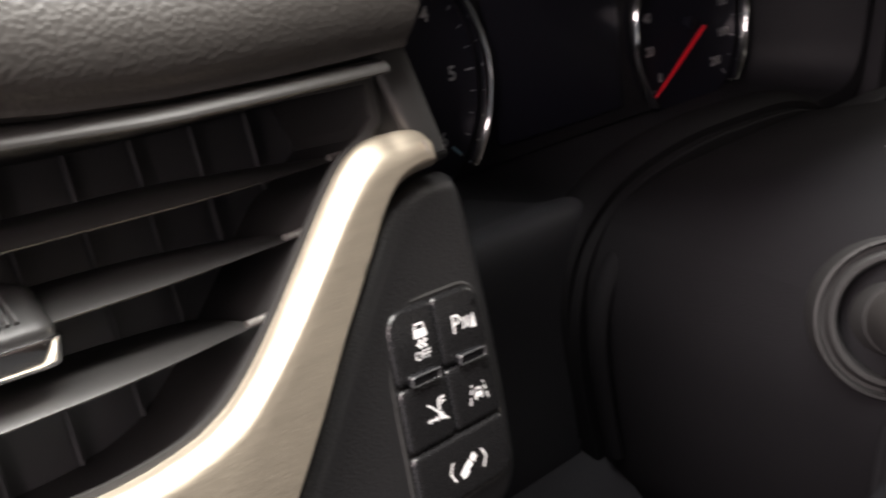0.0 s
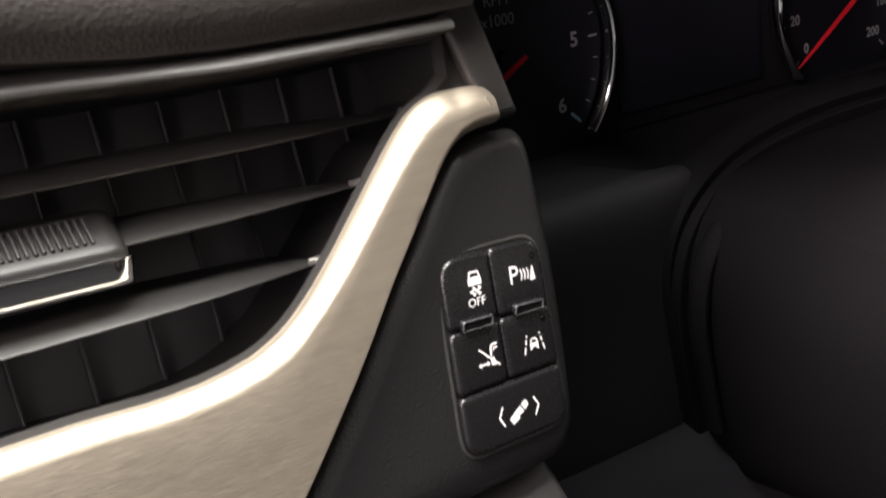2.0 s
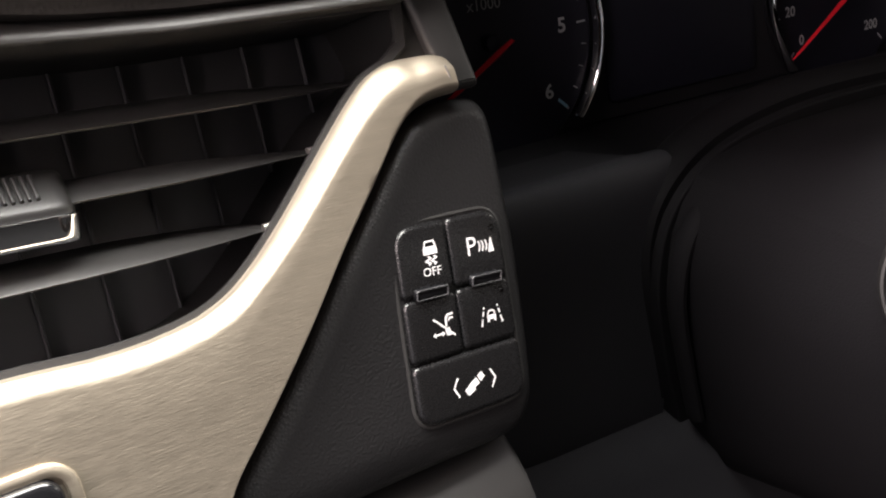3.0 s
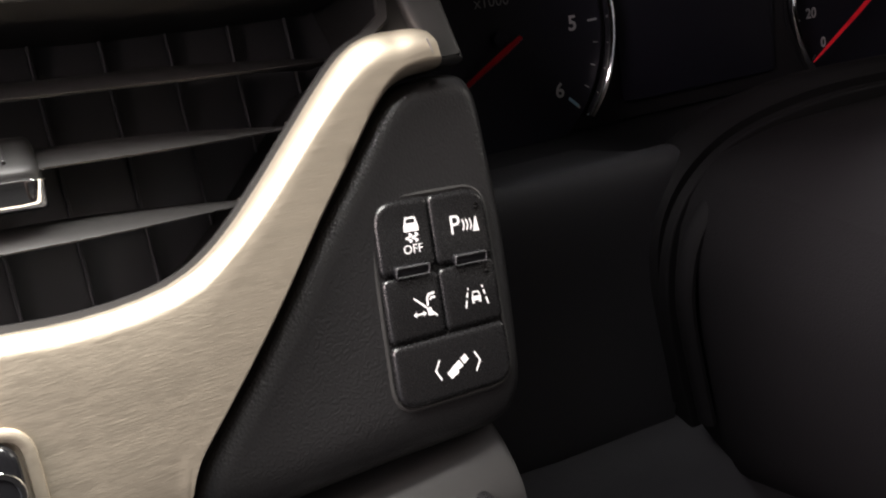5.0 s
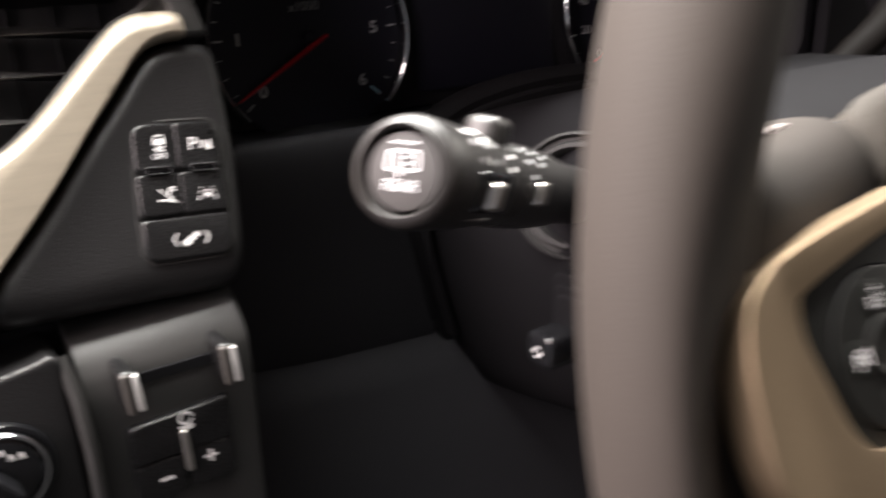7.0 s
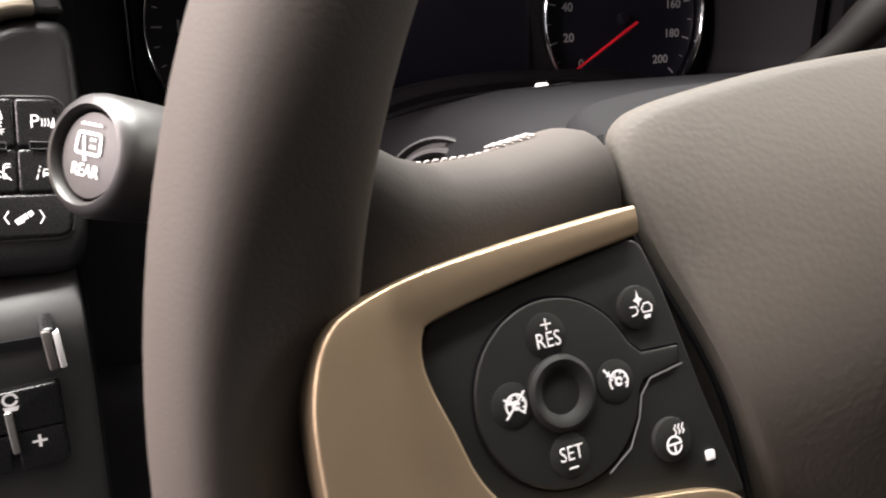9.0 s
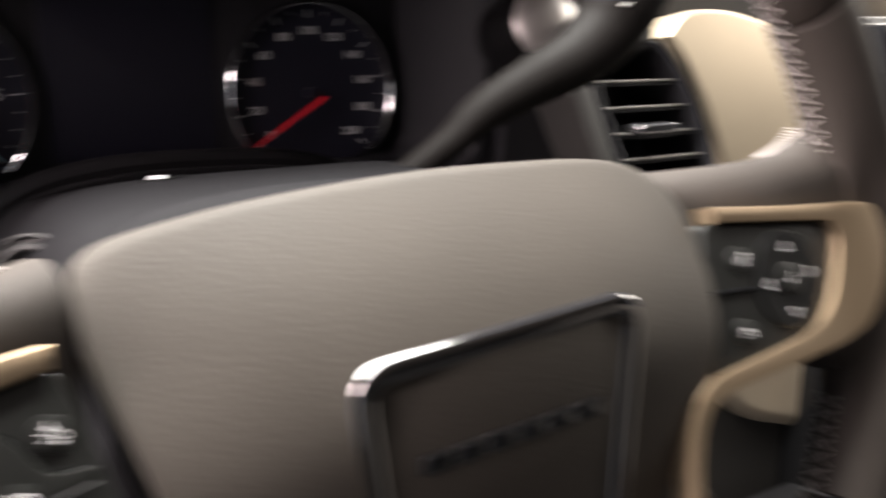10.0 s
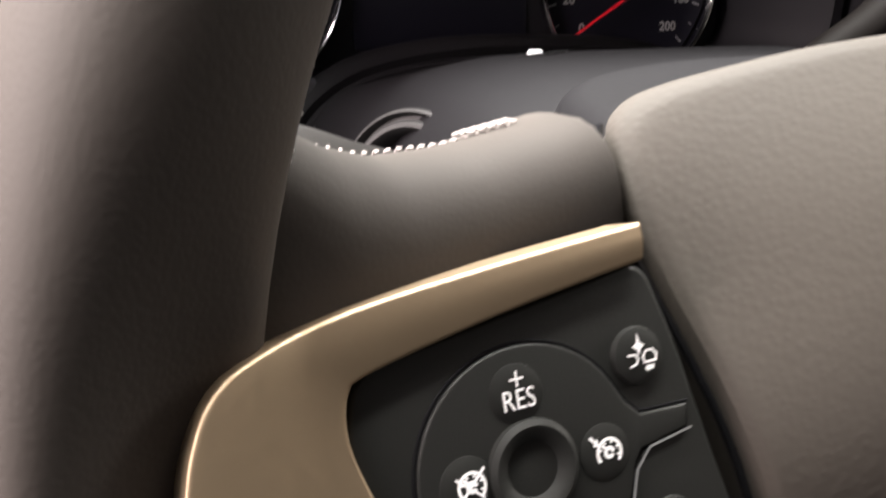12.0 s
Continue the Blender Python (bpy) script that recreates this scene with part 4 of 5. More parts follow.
revolve(bm, [(0.0080, -0.010), (0.0086, -0.0036), (0.0088, -0.0008), (0.0094, 0.0), (0.0106, -0.0004), (0.0114, -0.0016), (0.0118, -0.0035), (0.0118, -0.012), (0.0114, -0.024), (0.0108, -0.0345), (0.0102, -0.036), (0.0094, -0.0365)], ST, 48)
part("grip", bm, STALK, stalk)
bm = B()
revolve(bm, [(0.0092, -0.0366), (0.0102, -0.0372), (0.0104, -0.046), (0.0103, -0.0475), (0.0108, -0.048), (0.0110, -0.072), (0.0104, -0.088), (0.0092, -0.105), (0.0086, -0.150)], ST, 40)
part("arm", bm, STALK, stalk)
bm = B()
revolve(bm, [(0.0082, -0.006), (0.0082, -0.0024), (0.0079, -0.0018), (0.0060, -0.0014), (0.0030, -0.0012)], ST, 40)
end = part("end_button", bm, TAUPE, stalk, "round push button with white print")
bm = B()
I = ST @ T(0, 0, -0.0009)
stroke(bm, rounded([(-0.0034, 0.0002), (0.0034, 0.0002), (0.0031, 0.0040), (-0.0031, 0.0040)], 0.0007, 3), 0.0006, I, closed=True)
stroke(bm, [(-0.0004, -0.0012), (-0.0016, 0.0034)], 0.0006, I, 0.00004)
for x in (0.0006, 0.0016):
    stroke(bm, [(x, 0.0012), (x, 0.0019)], 0.0005, I)
    stroke(bm, [(x, 0.0026), (x, 0.0032)], 0.0005, I)
for x in (-0.0022, -0.0007, 0.0008, 0.0023):
    stroke(bm, arc(x, 0.0052, 0.0006, 20, 160, 4), 0.0004, I)
lettering(bm, "REAR", 0.0034, I, 0, -0.0030, 0, 0, 0.95)
part("icon", bm, GREY, end)


def on_grip(turn, z, r):
    """A frame on the grip's skin: x along the stalk, z outwards."""
    rad = ST.to_3x3() @ Vector((math.cos(radians(turn)), math.sin(radians(turn)), 0))
    return basis(ST @ Vector((r * math.cos(radians(turn)), r * math.sin(radians(turn)), z)), rad, axis)


bm = B()
G = on_grip(-12, -0.0245, 0.0108)
rbox(bm, G, 0.0165, 0.0095, 0.0030, 0.0006)
win = part("slider_window", bm, GLOSS, stalk)
bm = B()
rbox(bm, G @ T(-0.0020, -0.0004, 0.0020), 0.0042, 0.0068, 0.0036, 0.0010)
part("slider", bm, SILVER, win, "small grey interval slider")
bm = B()
rbox(bm, on_grip(-48, -0.0245, 0.0112), 0.0160, 0.0008, 0.0008, 0.0003)
part("window_lip", bm, SILVER, win)
bm = B()
for turn, z, w, h in ((58, -0.0190, 0.0085, 0.0016), (48, -0.0235, 0.0030, 0.0016)):
    G = on_grip(turn, z, 0.01175)
    patch(bm, [(-w / 2, -h / 2), (w / 2, -h / 2), (w / 2, h / 2), (-w / 2, h / 2)], G, 0.0001)
G = on_grip(42, -0.0215, 0.01160)
lettering(bm, "OFF-INT-ON", 0.0025, G, 0, 0, 0.0002)
for x in (-0.0045, 0.0, 0.0045):
    G = on_grip(22, -0.0230 - x, 0.01155)
    stroke(bm, [(0, -0.0008), (0, 0.0008)], 0.0005, G, 0.0002)
for turn, z in ((60, -0.041), (38, -0.042), (20, -0.040)):
    G = on_grip(turn, z, 0.01045)
    patch(bm, [(-0.0014, -0.0007), (0.0014, -0.0007), (0.0014, 0.0007), (-0.0014, 0.0007)], G, 0.0001)
part("print", bm, WHITE, stalk, "fine white print")
bm = B()
rbox(bm, on_grip(84, -0.0430, 0.0112), 0.0110, 0.0105, 0.0096, 0.0026, 4)
part("twist_lug", bm, STALK, stalk)
bm = B()
rbox(bm, on_grip(-6, -0.0600, 0.0112), 0.0050, 0.0062, 0.0026, 0.0008, 3)
part("second_slider", bm, SILVER, stalk, "small grey slider")
bm = B()
for turn, z in ((52, -0.052), (34, -0.053), (50, -0.060), (32, -0.062), (14, -0.054), (46, -0.068)):
    patch(bm, [(-0.0016, -0.0007), (0.0016, -0.0007), (0.0016, 0.0007), (-0.0016, 0.0007)], on_grip(turn, z, 0.01125), 0.0001)
part("print", bm, GREY, stalk, "worn grey print")
BT = basis(P1 - axis * 0.010, -axis)
bm = B()
revolve(bm, [(0.0220, -0.040), (0.0220, -0.0004), (0.0216, 0.0006), (0.0209, 0.0008), (0.0204, 0.0), (0.0200, -0.0016), (0.0190, -0.0016), (0.0186, 0.0002), (0.0178, 0.0012), (0.0166, 0.0012), (0.0158, 0.0002), (0.0152, -0.005), (0.0135, -0.011), (0.0115, -0.004), (0.0098, 0.002)], BT, 48)
part("boot", bm, material("boot_rubber", (0.0115, 0.0110, 0.0110), 0.58, spec=0.3), stalk, "black rubber boot with a raised rim")

# ---- steering wheel ----

wheel = thing("steering_wheel", (0.3414, -0.03, 1.09), "dark leather steering wheel with champagne spoke bezels", "steering wheel")
RR, RA, RB = 0.1828, 0.0160, 0.0158


def rim_point(deg, phi, grow=0.0):
    """deg round the wheel; phi round the section: 0 outwards, 90 to the driver, 180 inwards."""
    a, p = radians(deg), radians(phi)
    r = RR + (RA + grow) * math.cos(p)
    v = r * math.sin(a) - 0.002
    thin = 1 - 0.80 * math.exp(-(v / 0.046) ** 2) * (math.sin(math.pi * (phi - 36) / 170) ** 2 if 36 < phi < 206 else 0.0)
    return WHEEL @ Vector((r * math.cos(a), r * math.sin(a), (RB + grow) * math.sin(p) * thin))


seams = [(-27.6, 33.6), (34.0, 146.0), (146.4, 207.6), (208.0, 332.0)]
for a0, a1 in seams:
    bm = B()
    n = int((a1 - a0) / 2.2)
    loops = []
    for i in range(n + 1):
        k = -0.0012 if i in (0, n) else (-0.0003 if i in (1, n - 1) else 0.0)
        d = a0 + (a1 - a0) * (0.004 if i == 1 else 0.996 if i == n - 1 else i / n)
        loops.append([rim_point(d, j * 7.5, k) for j in range(48)])
    vs = join_loops(bm, loops)
    bm.faces.new(vs[0])
    bm.faces.new(list(reversed(vs[-1])))
    part("rim_grip", bm, LEATHER, wheel, "smooth dark taupe leather")
bm = B()
sweep(bm, [WHEEL @ Vector((RR * math.cos(radians(d)), RR * math.sin(radians(d)), 0)) for d in range(0, 360, 5)], oval(RA - 0.0075, RB - 0.0130, 16), WHEEL.to_3x3() @ Vector((0, 0, 1)), closed=True)
part("rim_core", bm, MATT, wheel)


def capsule(bm, a, b, r, up):
    d = (b - a)
    sweep(bm, [a, a + d * 0.12, a + d * 0.5 + up * r * 1.2, b - d * 0.12, b], oval(r, r, 6), up, scale=lambda t: (0.5, 0.5) if t in (0.0, 1.0) else (1, 1))


chance = random.Random(4)
for a0, a1 in ((16, 62), (-66, -16), (118, 164), (196, 246)):
    bm = B()
    d = a0
    while d < a1:
        for (p, f), (q, g) in (((d, 178), (d + 1.6, 216)), ((d, 216), (d + 1.6, 178))):
            e = [chance.uniform(-1, 1) for _ in range(3)]
            capsule(bm, rim_point(p + 0.16 * e[0], f + 1.5 * e[1], 0.0004), rim_point(q + 0.16 * e[1], g + 1.5 * e[2], 0.0004), 0.00031 + 0.00006 * e[2], (rim_point(d, 197, 0.01) - rim_point(d, 197)).normalized())
        d += 1.9
    part("stitching", bm, THREAD, wheel, "pale crossed lacing stitches")

# spokes, leather covered


def spoke(stations):
    bm = B()
    loops = []
    for u, vb, vt, nb, nf, rt in stations:
        o = rounded([(vb, nb), (vt, nb), (vt, nf), (vb, nf)], [0.006, rt * 0.7, rt, 0.006], 6)
        loops.append([WHEEL @ Vector((u, p.x, p.y)) for p in o])
    vs = join_loops(bm, loops)
    bm.faces.new(vs[0])
    bm.faces.new(list(reversed(vs[-1])))
    return bm


LEFT = [(-0.1800, -0.030, 0.040, -0.012, -0.003, 0.006), (-0.1740, -0.037, 0.052, -0.014, -0.001, 0.010), (-0.1670, -0.036, 0.0600, -0.020, 0.001, 0.014), (-0.1600, -0.030, 0.0580, -0.026, 0.002, 0.016),
        (-0.1500, -0.023, 0.0522, -0.031, 0.001, 0.018), (-0.1410, -0.021, 0.0495, -0.034, -0.001, 0.019), (-0.1280, -0.019, 0.0495, -0.038, -0.004, 0.020), (-0.1140, -0.018, 0.0515, -0.042, -0.007, 0.020),
        (-0.1070, -0.018, 0.0526, -0.043, -0.009, 0.019), (-0.1046, -0.017, 0.0520, -0.042, -0.010, 0.017), (-0.1036, -0.015, 0.0498, -0.040, -0.012, 0.014)]
part("spoke", spoke(LEFT), LEATHER, wheel, "leather covered spoke")
RIGHT = [(0.0800, -0.018, 0.0490, -0.046, -0.016, 0.017), (0.1000, -0.018, 0.0490, -0.040, -0.006, 0.018), (0.1200, -0.019, 0.0488, -0.031, 0.002, 0.017), (0.1400, -0.020, 0.0488, -0.030, 0.002, 0.017), (0.1520, -0.024, 0.0496, -0.029, 0.003, 0.016),
         (0.1610, -0.031, 0.0525, -0.026, 0.0035, 0.015), (0.1670, -0.036, 0.0575, -0.019, 0.004, 0.014), (0.1740, -0.037, 0.0520, -0.012, 0.004, 0.010), (0.1800, -0.030, 0.040, -0.010, 0.002, 0.006)]
part("spoke", spoke(RIGHT), LEATHER, wheel, "leather covered spoke")
bm = B()
for i in range(20):
    u = -0.151 + i * 0.00185
    w = float(np.interp(u, [q[0] for q in LEFT], [q[2] for q in LEFT])) + 0.0001
    capsule(bm, WHEEL @ Vector((u, w + 0.0002, -0.0235)), WHEEL @ Vector((u + 0.0008, w - 0.0006, -0.0285)), 0.00021, WHEEL.to_3x3() @ Vector((0, 1, 0)))
    if u > -0.1240:
        for a0, a1 in ((-0.0008, 0.0016), (0.0016, -0.0008)):
            capsule(bm, WHEEL @ Vector((u + a0, w + 0.0006, -0.0240)), WHEEL @ Vector((u + a1, w + 0.0004, -0.0275)), 0.00032, WHEEL.to_3x3() @ Vector((0, 1, 0)))
part("stitching", bm, THREAD, wheel)
bm = B()
for i in range(14):
    u = 0.147 + i * 0.0018
    v = 0.0488 + 0.0098 * max(0.0, (u - 0.14) / 0.032) ** 2
    capsule(bm, WHEEL @ Vector((u, v - 0.0012, -0.0160)), WHEEL @ Vector((u + 0.0008, v + 0.0003, -0.0225)), 0.00028, WHEEL.to_3x3() @ Vector((0, 1, 0)))
part("stitching", bm, THREAD, wheel)
for s in (-1, 1):
    bm = B()
    sweep(bm, [WHEEL @ Vector((s * u, v, n)) for u, v, n in ((0.045, -0.07, -0.015), (0.05, -0.11, -0.012), (0.062, -0.15, -0.008), (0.075, -0.172, -0.004))], oval(0.012, 0.008, 12), WHEEL.to_3x3() @ Vector((0, 0, 1)))
    part("lower_spoke", bm, SATIN, wheel)

# airbag cover
half = [(0.0, 0.0616), (0.03, 0.0612), (0.055, 0.0598), (0.072, 0.0577), (0.0845, 0.0555), (0.0915, 0.0530), (0.0958, 0.0485), (0.0975, 0.0400), (0.0968, 0.0285), (0.0938, 0.0145), (0.0888, -0.0045), (0.0815, -0.030), (0.0735, -0.058), (0.060, -0.086), (0.034, -0.101), (0.0, -0.105)]
UC = -0.0064
right = [(0.03, 0.0604), (0.055, 0.0586), (0.072, 0.0552), (0.0842, 0.0486), (0.0900, 0.0400), (0.0910, 0.0285), (0.0885, 0.0110), (0.0845, -0.0080), (0.0735, -0.0215), (0.0640, -0.040), (0.0595, -0.060), (0.0520, -0.082), (0.032, -0.100)]
ring = [Vector((UC - x, y)) for x, y in half] + [Vector((UC + x, y)) for x, y in reversed(right)]
ring = ccw(spline(ring, 4, True))


def cover_height(x, y):
    """The cover rolls broadly over at its top and only a little towards its sides and foot."""
    up, down, side = max(0.0, (y + 0.004) / 0.065), max(0.0, (-0.015 - y) / 0.09), max(0.0, abs(x - UC) - 0.020) / 0.0760
    k = max(0.0, min(1.0, (y + 0.008) / 0.040))
    low = min(0.045, max(0.0, 0.028 - y))
    return 0.0224 - 2.2 * low * low - 0.198 * max(0.0, -0.017 - y) - 0.0300 * up ** 2.4 - (0.0112 + 0.0068 * k * k * (3 - 2 * k)) * side ** 2.2 - 0.012 * down ** 4


bm = B()
loops = [[WHEEL @ Vector((UC + (p.x - UC) * k, -0.015 + (p.y + 0.015) * k, n)) for p in ring] for k, n in ((0.80, -0.040), (0.90, -0.034), (0.965, -0.024), (0.992, -0.0175))]
for k, drop in ((1.0, 0.0042), (0.9995, 0.0026), (0.9975, 0.0012), (0.994, 0.0010), (0.988, 0.0003), (0.98, 0.0), (0.965, 0.0), (0.945, 0.0), (0.92, 0.0), (0.89, 0.0), (0.85, 0.0), (0.80, 0.0), (0.74, 0.0), (0.66, 0.0), (0.56, 0.0), (0.44, 0.0), (0.30, 0.0), (0.15, 0.0)):
    lp = [(UC + (p.x - UC) * k, -0.015 + (p.y + 0.015) * k) for p in ring]
    loops.append([WHEEL @ Vector((x, y, cover_height(x, y) - drop)) for x, y in lp])
vs = join_loops(bm, loops)
bm.faces.new(vs[-1])
part("airbag_cover", bm, HUB, wheel, "grained dark grey airbag cover")
bm = B()
sweep(bm, [WHEEL @ Vector((UC + (p.x - UC) * 1.002, p.y * 1.002, cover_height(p.x, p.y) - 0.0058)) for p in sorted((q for q in ring if q.x < UC and -0.06 < q.y < 0.050), key=lambda q: q.y)], oval(0.0007, 0.0009, 8), WHEEL.to_3x3() @ Vector((0, 0, 1)))
part("edge_bead", bm, GLOSS, wheel)

# badge frame and its lettering as plain blocks
HN = WHEEL @ T(0, 0.0205, 0.0226) @ pose(0, 0, 0, 6.5, 0, 0) @ T(0, -0.0205, 0)
fr = rounded([(-0.0552, 0.0205), (-0.0480, -0.0480), (0.0245, -0.0480), (0.0318, 0.0225)], [0.008, 0.008, 0.008, 0.010], 8)
bm = B()
slab(bm, ccw(fr), -0.012, 0.0011, 0.0004, HN, 2)
badge = part("badge_plate", bm, HUB, wheel)
bm = B()
sweep(bm, [HN @ Vector((p.x, p.y, 0.0006)) for p in ccw(fr)], [(x, y) for x, y in oval(0.0031, 0.0019, 14)], WHEEL.to_3x3() @ Vector((0, 0, 1)), closed=True)
part("badge_frame", bm, BRIGHTRIM, badge, "dark chrome frame")
for i in range(6):
    bm = B()
    u = -0.0402 + i * 0.0099
    o = [(u, -0.0073), (u + 0.0086, -0.0073), (u + 0.0090, -0.0020), (u + 0.0004, -0.0020)]
    slab(bm, ccw(rounded(o, 0.0006, 3)), -0.001, 0.0021, 0.0008, HN, 3)
    part("badge_block", bm, DARKCHROME, badge, "dark chrome block")

# bezels, keypads
PADM = WHEEL @ T(0, 0.0105, 0.0076) @ pose(0, 0, 0, -10, 0, 0)


def pv(pts):
    return [Vector((u, (v - 0.0105) / 0.985)) for u, v in pts]


OUT_L = [(-0.1128, 0.0386), (-0.134, 0.0367), (-0.154, 0.0343), (-0.1666, 0.0312), (-0.1722, 0.0280), (-0.1757, 0.0212), (-0.1770, 0.0125), (-0.1764, 0.0), (-0.1718, -0.0095), (-0.163, -0.017), (-0.148, -0.0205), (-0.128, -0.0195), (-0.112, -0.0205), (-0.1040, -0.026), (-0.0990, -0.038), (-0.093, -0.056), (-0.088, -0.075)]
IN_L = [(-0.1131, 0.0336), (-0.1354, 0.0302), (-0.1530, 0.0266), (-0.1560, 0.0248), (-0.1568, 0.0205), (-0.1560, 0.0160), (-0.1535, 0.0087), (-0.151, 0.0012), (-0.147, -0.0044), (-0.1418, -0.0068), (-0.125, -0.0095), (-0.1060, -0.0127), (-0.0985, -0.019), (-0.0940, -0.030), (-0.0875, -0.050), (-0.082, -0.075)]
OUT_R = [(0.0885, 0.0384), (0.1236, 0.0342), (0.165, 0.0299), (0.1738, 0.0262), (0.1772, 0.0170), (0.1760, 0.008), (0.1718, -0.0005), (0.165, -0.0080), (0.1580, -0.0135), (0.146, -0.0165), (0.1274, -0.0176), (0.100, -0.0182), (0.0790, -0.0190), (0.0685, -0.0228), (0.0620, -0.0340), (0.0580, -0.0508), (0.0548, -0.075)]
IN_R = [(0.0885, 0.0333), (0.1450, 0.0262), (0.1505, 0.0240), (0.1520, 0.0190), (0.1490, 0.0105), (0.1430, 0.0010), (0.1350, -0.0062), (0.1239, -0.0098), (0.100, -0.0115), (0.0770, -0.0129), (0.0698, -0.0147), (0.0640, -0.0190), (0.0577, -0.0320), (0.0540, -0.0508), (0.0506, -0.075)]
zW = WHEEL.to_3x3() @ Vector((0, 0, 1))
bez = []


def bezel_rise(u, v):
    d = max(0.0, abs(u + 0.004) - 0.156)
    return 0.26 * d if u < 0 else 0.23 * d - 5.0 * d * d


for o, i in ((OUT_L, IN_L), (OUT_R, IN_R)):
    bm = B()
    band(bm, spline(pv(o), 5), spline(pv(i), 5), -0.006, 0.0022, 0.0008, PADM, 110, dish=bezel_rise, crown=0.0003)
    bez.append(part("bezel", bm, BEZEL, wheel, "satin champagne spoke bezel"))


def keypad(outline, mat=PAD):
    bm = B()
    slab(bm, rounded(pv(outline), 0.003, 5), -0.006, 0.0, 0.0006, PADM, 3)
    return part("keypad", bm, mat, wheel, "black rubber keypad with white symbols")


kl = keypad([(-0.1120, 0.0334), (-0.1545, 0.0266), (-0.1567, 0.0190), (-0.1518, 0.0005), (-0.1465, -0.0052), (-0.1415, -0.0075), (-0.1055, -0.0138), (-0.0985, -0.0160), (-0.1040, 0.0040), (-0.1085, 0.0230)])
kr = keypad([(0.0840, 0.0336), (0.1480, 0.0256), (0.1520, 0.0200), (0.1432, 0.0005), (0.1350, -0.0070), (0.1239, -0.0104), (0.0764, -0.0132), (0.0760, 0.0)])
# left rocker disc with its tab
cl = Vector((-0.1333, 0.0))
disc = [Vector((cl.x + 0.0158 * math.cos(radians(a)), cl.y + 0.0158 * math.sin(radians(a)))) for a in range(24, 337, 8)]
disc += pv([(-0.1178, 0.0075), (-0.1165, 0.0090), (-0.1088, 0.0103)]) + pv([(-0.1083, 0.0133), (-0.1160, 0.0136), (-0.1180, 0.0155)])
bm = B()
slab(bm, disc, -0.001, 0.0008, 0.0004, PADM, 3)
rock = part("rocker_disc", bm, PAD, kl)
bm = B()
sweep(bm, [PADM @ Vector((p.x, p.y, 0.0001)) for p in inset(ccw(disc), -0.00025)], oval(0.00032, 0.00022, 8), zW, closed=True)
part("groove", bm, SHROUD, rock, "dark groove round the rocker disc")
bm = B()
revolve(bm, [(0.0066, 0.0002), (0.0064, 0.0015), (0.0056, 0.0020), (0.0046, 0.0018), (0.0036, 0.0008), (0.0022, 0.0003), (0.0008, 0.0001)], PADM @ T(cl.x, cl.y, 0), 32)
part("hollow", bm, PAD, rock)
# pale grey line along the tab and the disc's lower right
bm = B()
stroke(bm, pv([(-0.1083, 0.0102), (-0.1155, 0.0091), (-0.1180, 0.0066), (-0.1192, 0.0030), (-0.1220, -0.0015), (-0.1270, -0.0045)]), 0.00035, PADM, 0.0011)
part("light_edge", bm, material("pale_edge_line", (0.16, 0.16, 0.16), 0.4), rock)


def boss(u, v, parent, r=0.0040):
    c = pv([(u, v)])[0]
    bm = B()
    revolve(bm, [(r, 0.0), (r * 0.95, 0.0009), (r * 0.7, 0.00125), (r * 0.2, 0.0014)], PADM @ T(c.x, c.y, 0), 20)
    return part("key_boss", bm, PAD, parent), PADM @ T(c.x, c.y, 0.0015)


b, I = boss(-0.1342, 0.0202, rock)
bm = B()
lettering(bm, "RES", 0.0037, I, 0, -0.0008, 0, 0, 0.85)
stroke(bm, [(-0.0010, 0.0019), (0.0010, 0.0019)], 0.0003, I)
stroke(bm, [(0, 0.0009), (0, 0.0029)], 0.0003, I, 0.00003)
part("icon", bm, WHITE, b)
b, I = boss(-0.1338, 0.0002, rock)
bm = B()
lettering(bm, "SET", 0.0035, I, 0, 0.0004, 0, 0, 0.85)
stroke(bm, [(-0.0009, -0.0019), (0.0009, -0.0019)], 0.0003, I)
part("icon", bm, WHITE, b)


def gauge_icon(I, cancel):
    bm = B()
    stroke(bm, arc(0.0003, 0, 0.0018, -45, 215, 18), 0.0004, I)
    stroke(bm, arc(0.0003, 0, 0.0006, 0, 330, 10), 0.0005, I)
    stroke(bm, [(0.0001, 0.0003), (-0.0008, 0.0011)], 0.0004, I, 0.00003)
    for a in (-20, 25, 70, 115, 160):
        stroke(bm, [(0.0003 + r * math.cos(radians(a)), r * math.sin(radians(a))) for r in (0.0012, 0.0017)], 0.0003, I, 0.00003)
    if cancel:
        stroke(bm, [(-0.0018, -0.0019), (0.0022, 0.0021)], 0.0004, I, 0.00006)
        stroke(bm, [(-0.0018, 0.0014), (0.0018, -0.0016)], 0.0003, I, 0.00009)
    else:
        patch(bm, [(-0.0012, 0.0011), (-0.0013, 0.0022), (-0.0021, 0.0012)], I)
        stroke(bm, [(-0.0024, 0.0025), (-0.0017, 0.0017)], 0.0004, I)
    return bm


b, I = boss(-0.1426, 0.0105, rock)
part("icon", gauge_icon(I, True), WHITE, b)
b, I = boss(-0.1225, 0.0100, rock)
part("icon", gauge_icon(I, False), WHITE, b)
b, I = boss(-0.1151, 0.0212, kl)
bm = B()
patch(bm, [(0.0022 * k * math.cos(radians(a)) - 0.0003, 0.0022 * k * math.sin(radians(a)) + 0.0014) for a, k in ((90, 0.8), (120, 0.25), (180, 0.45), (240, 0.25), (270, 0.6), (300, 0.25), (0, 0.45), (60, 0.25))], I)
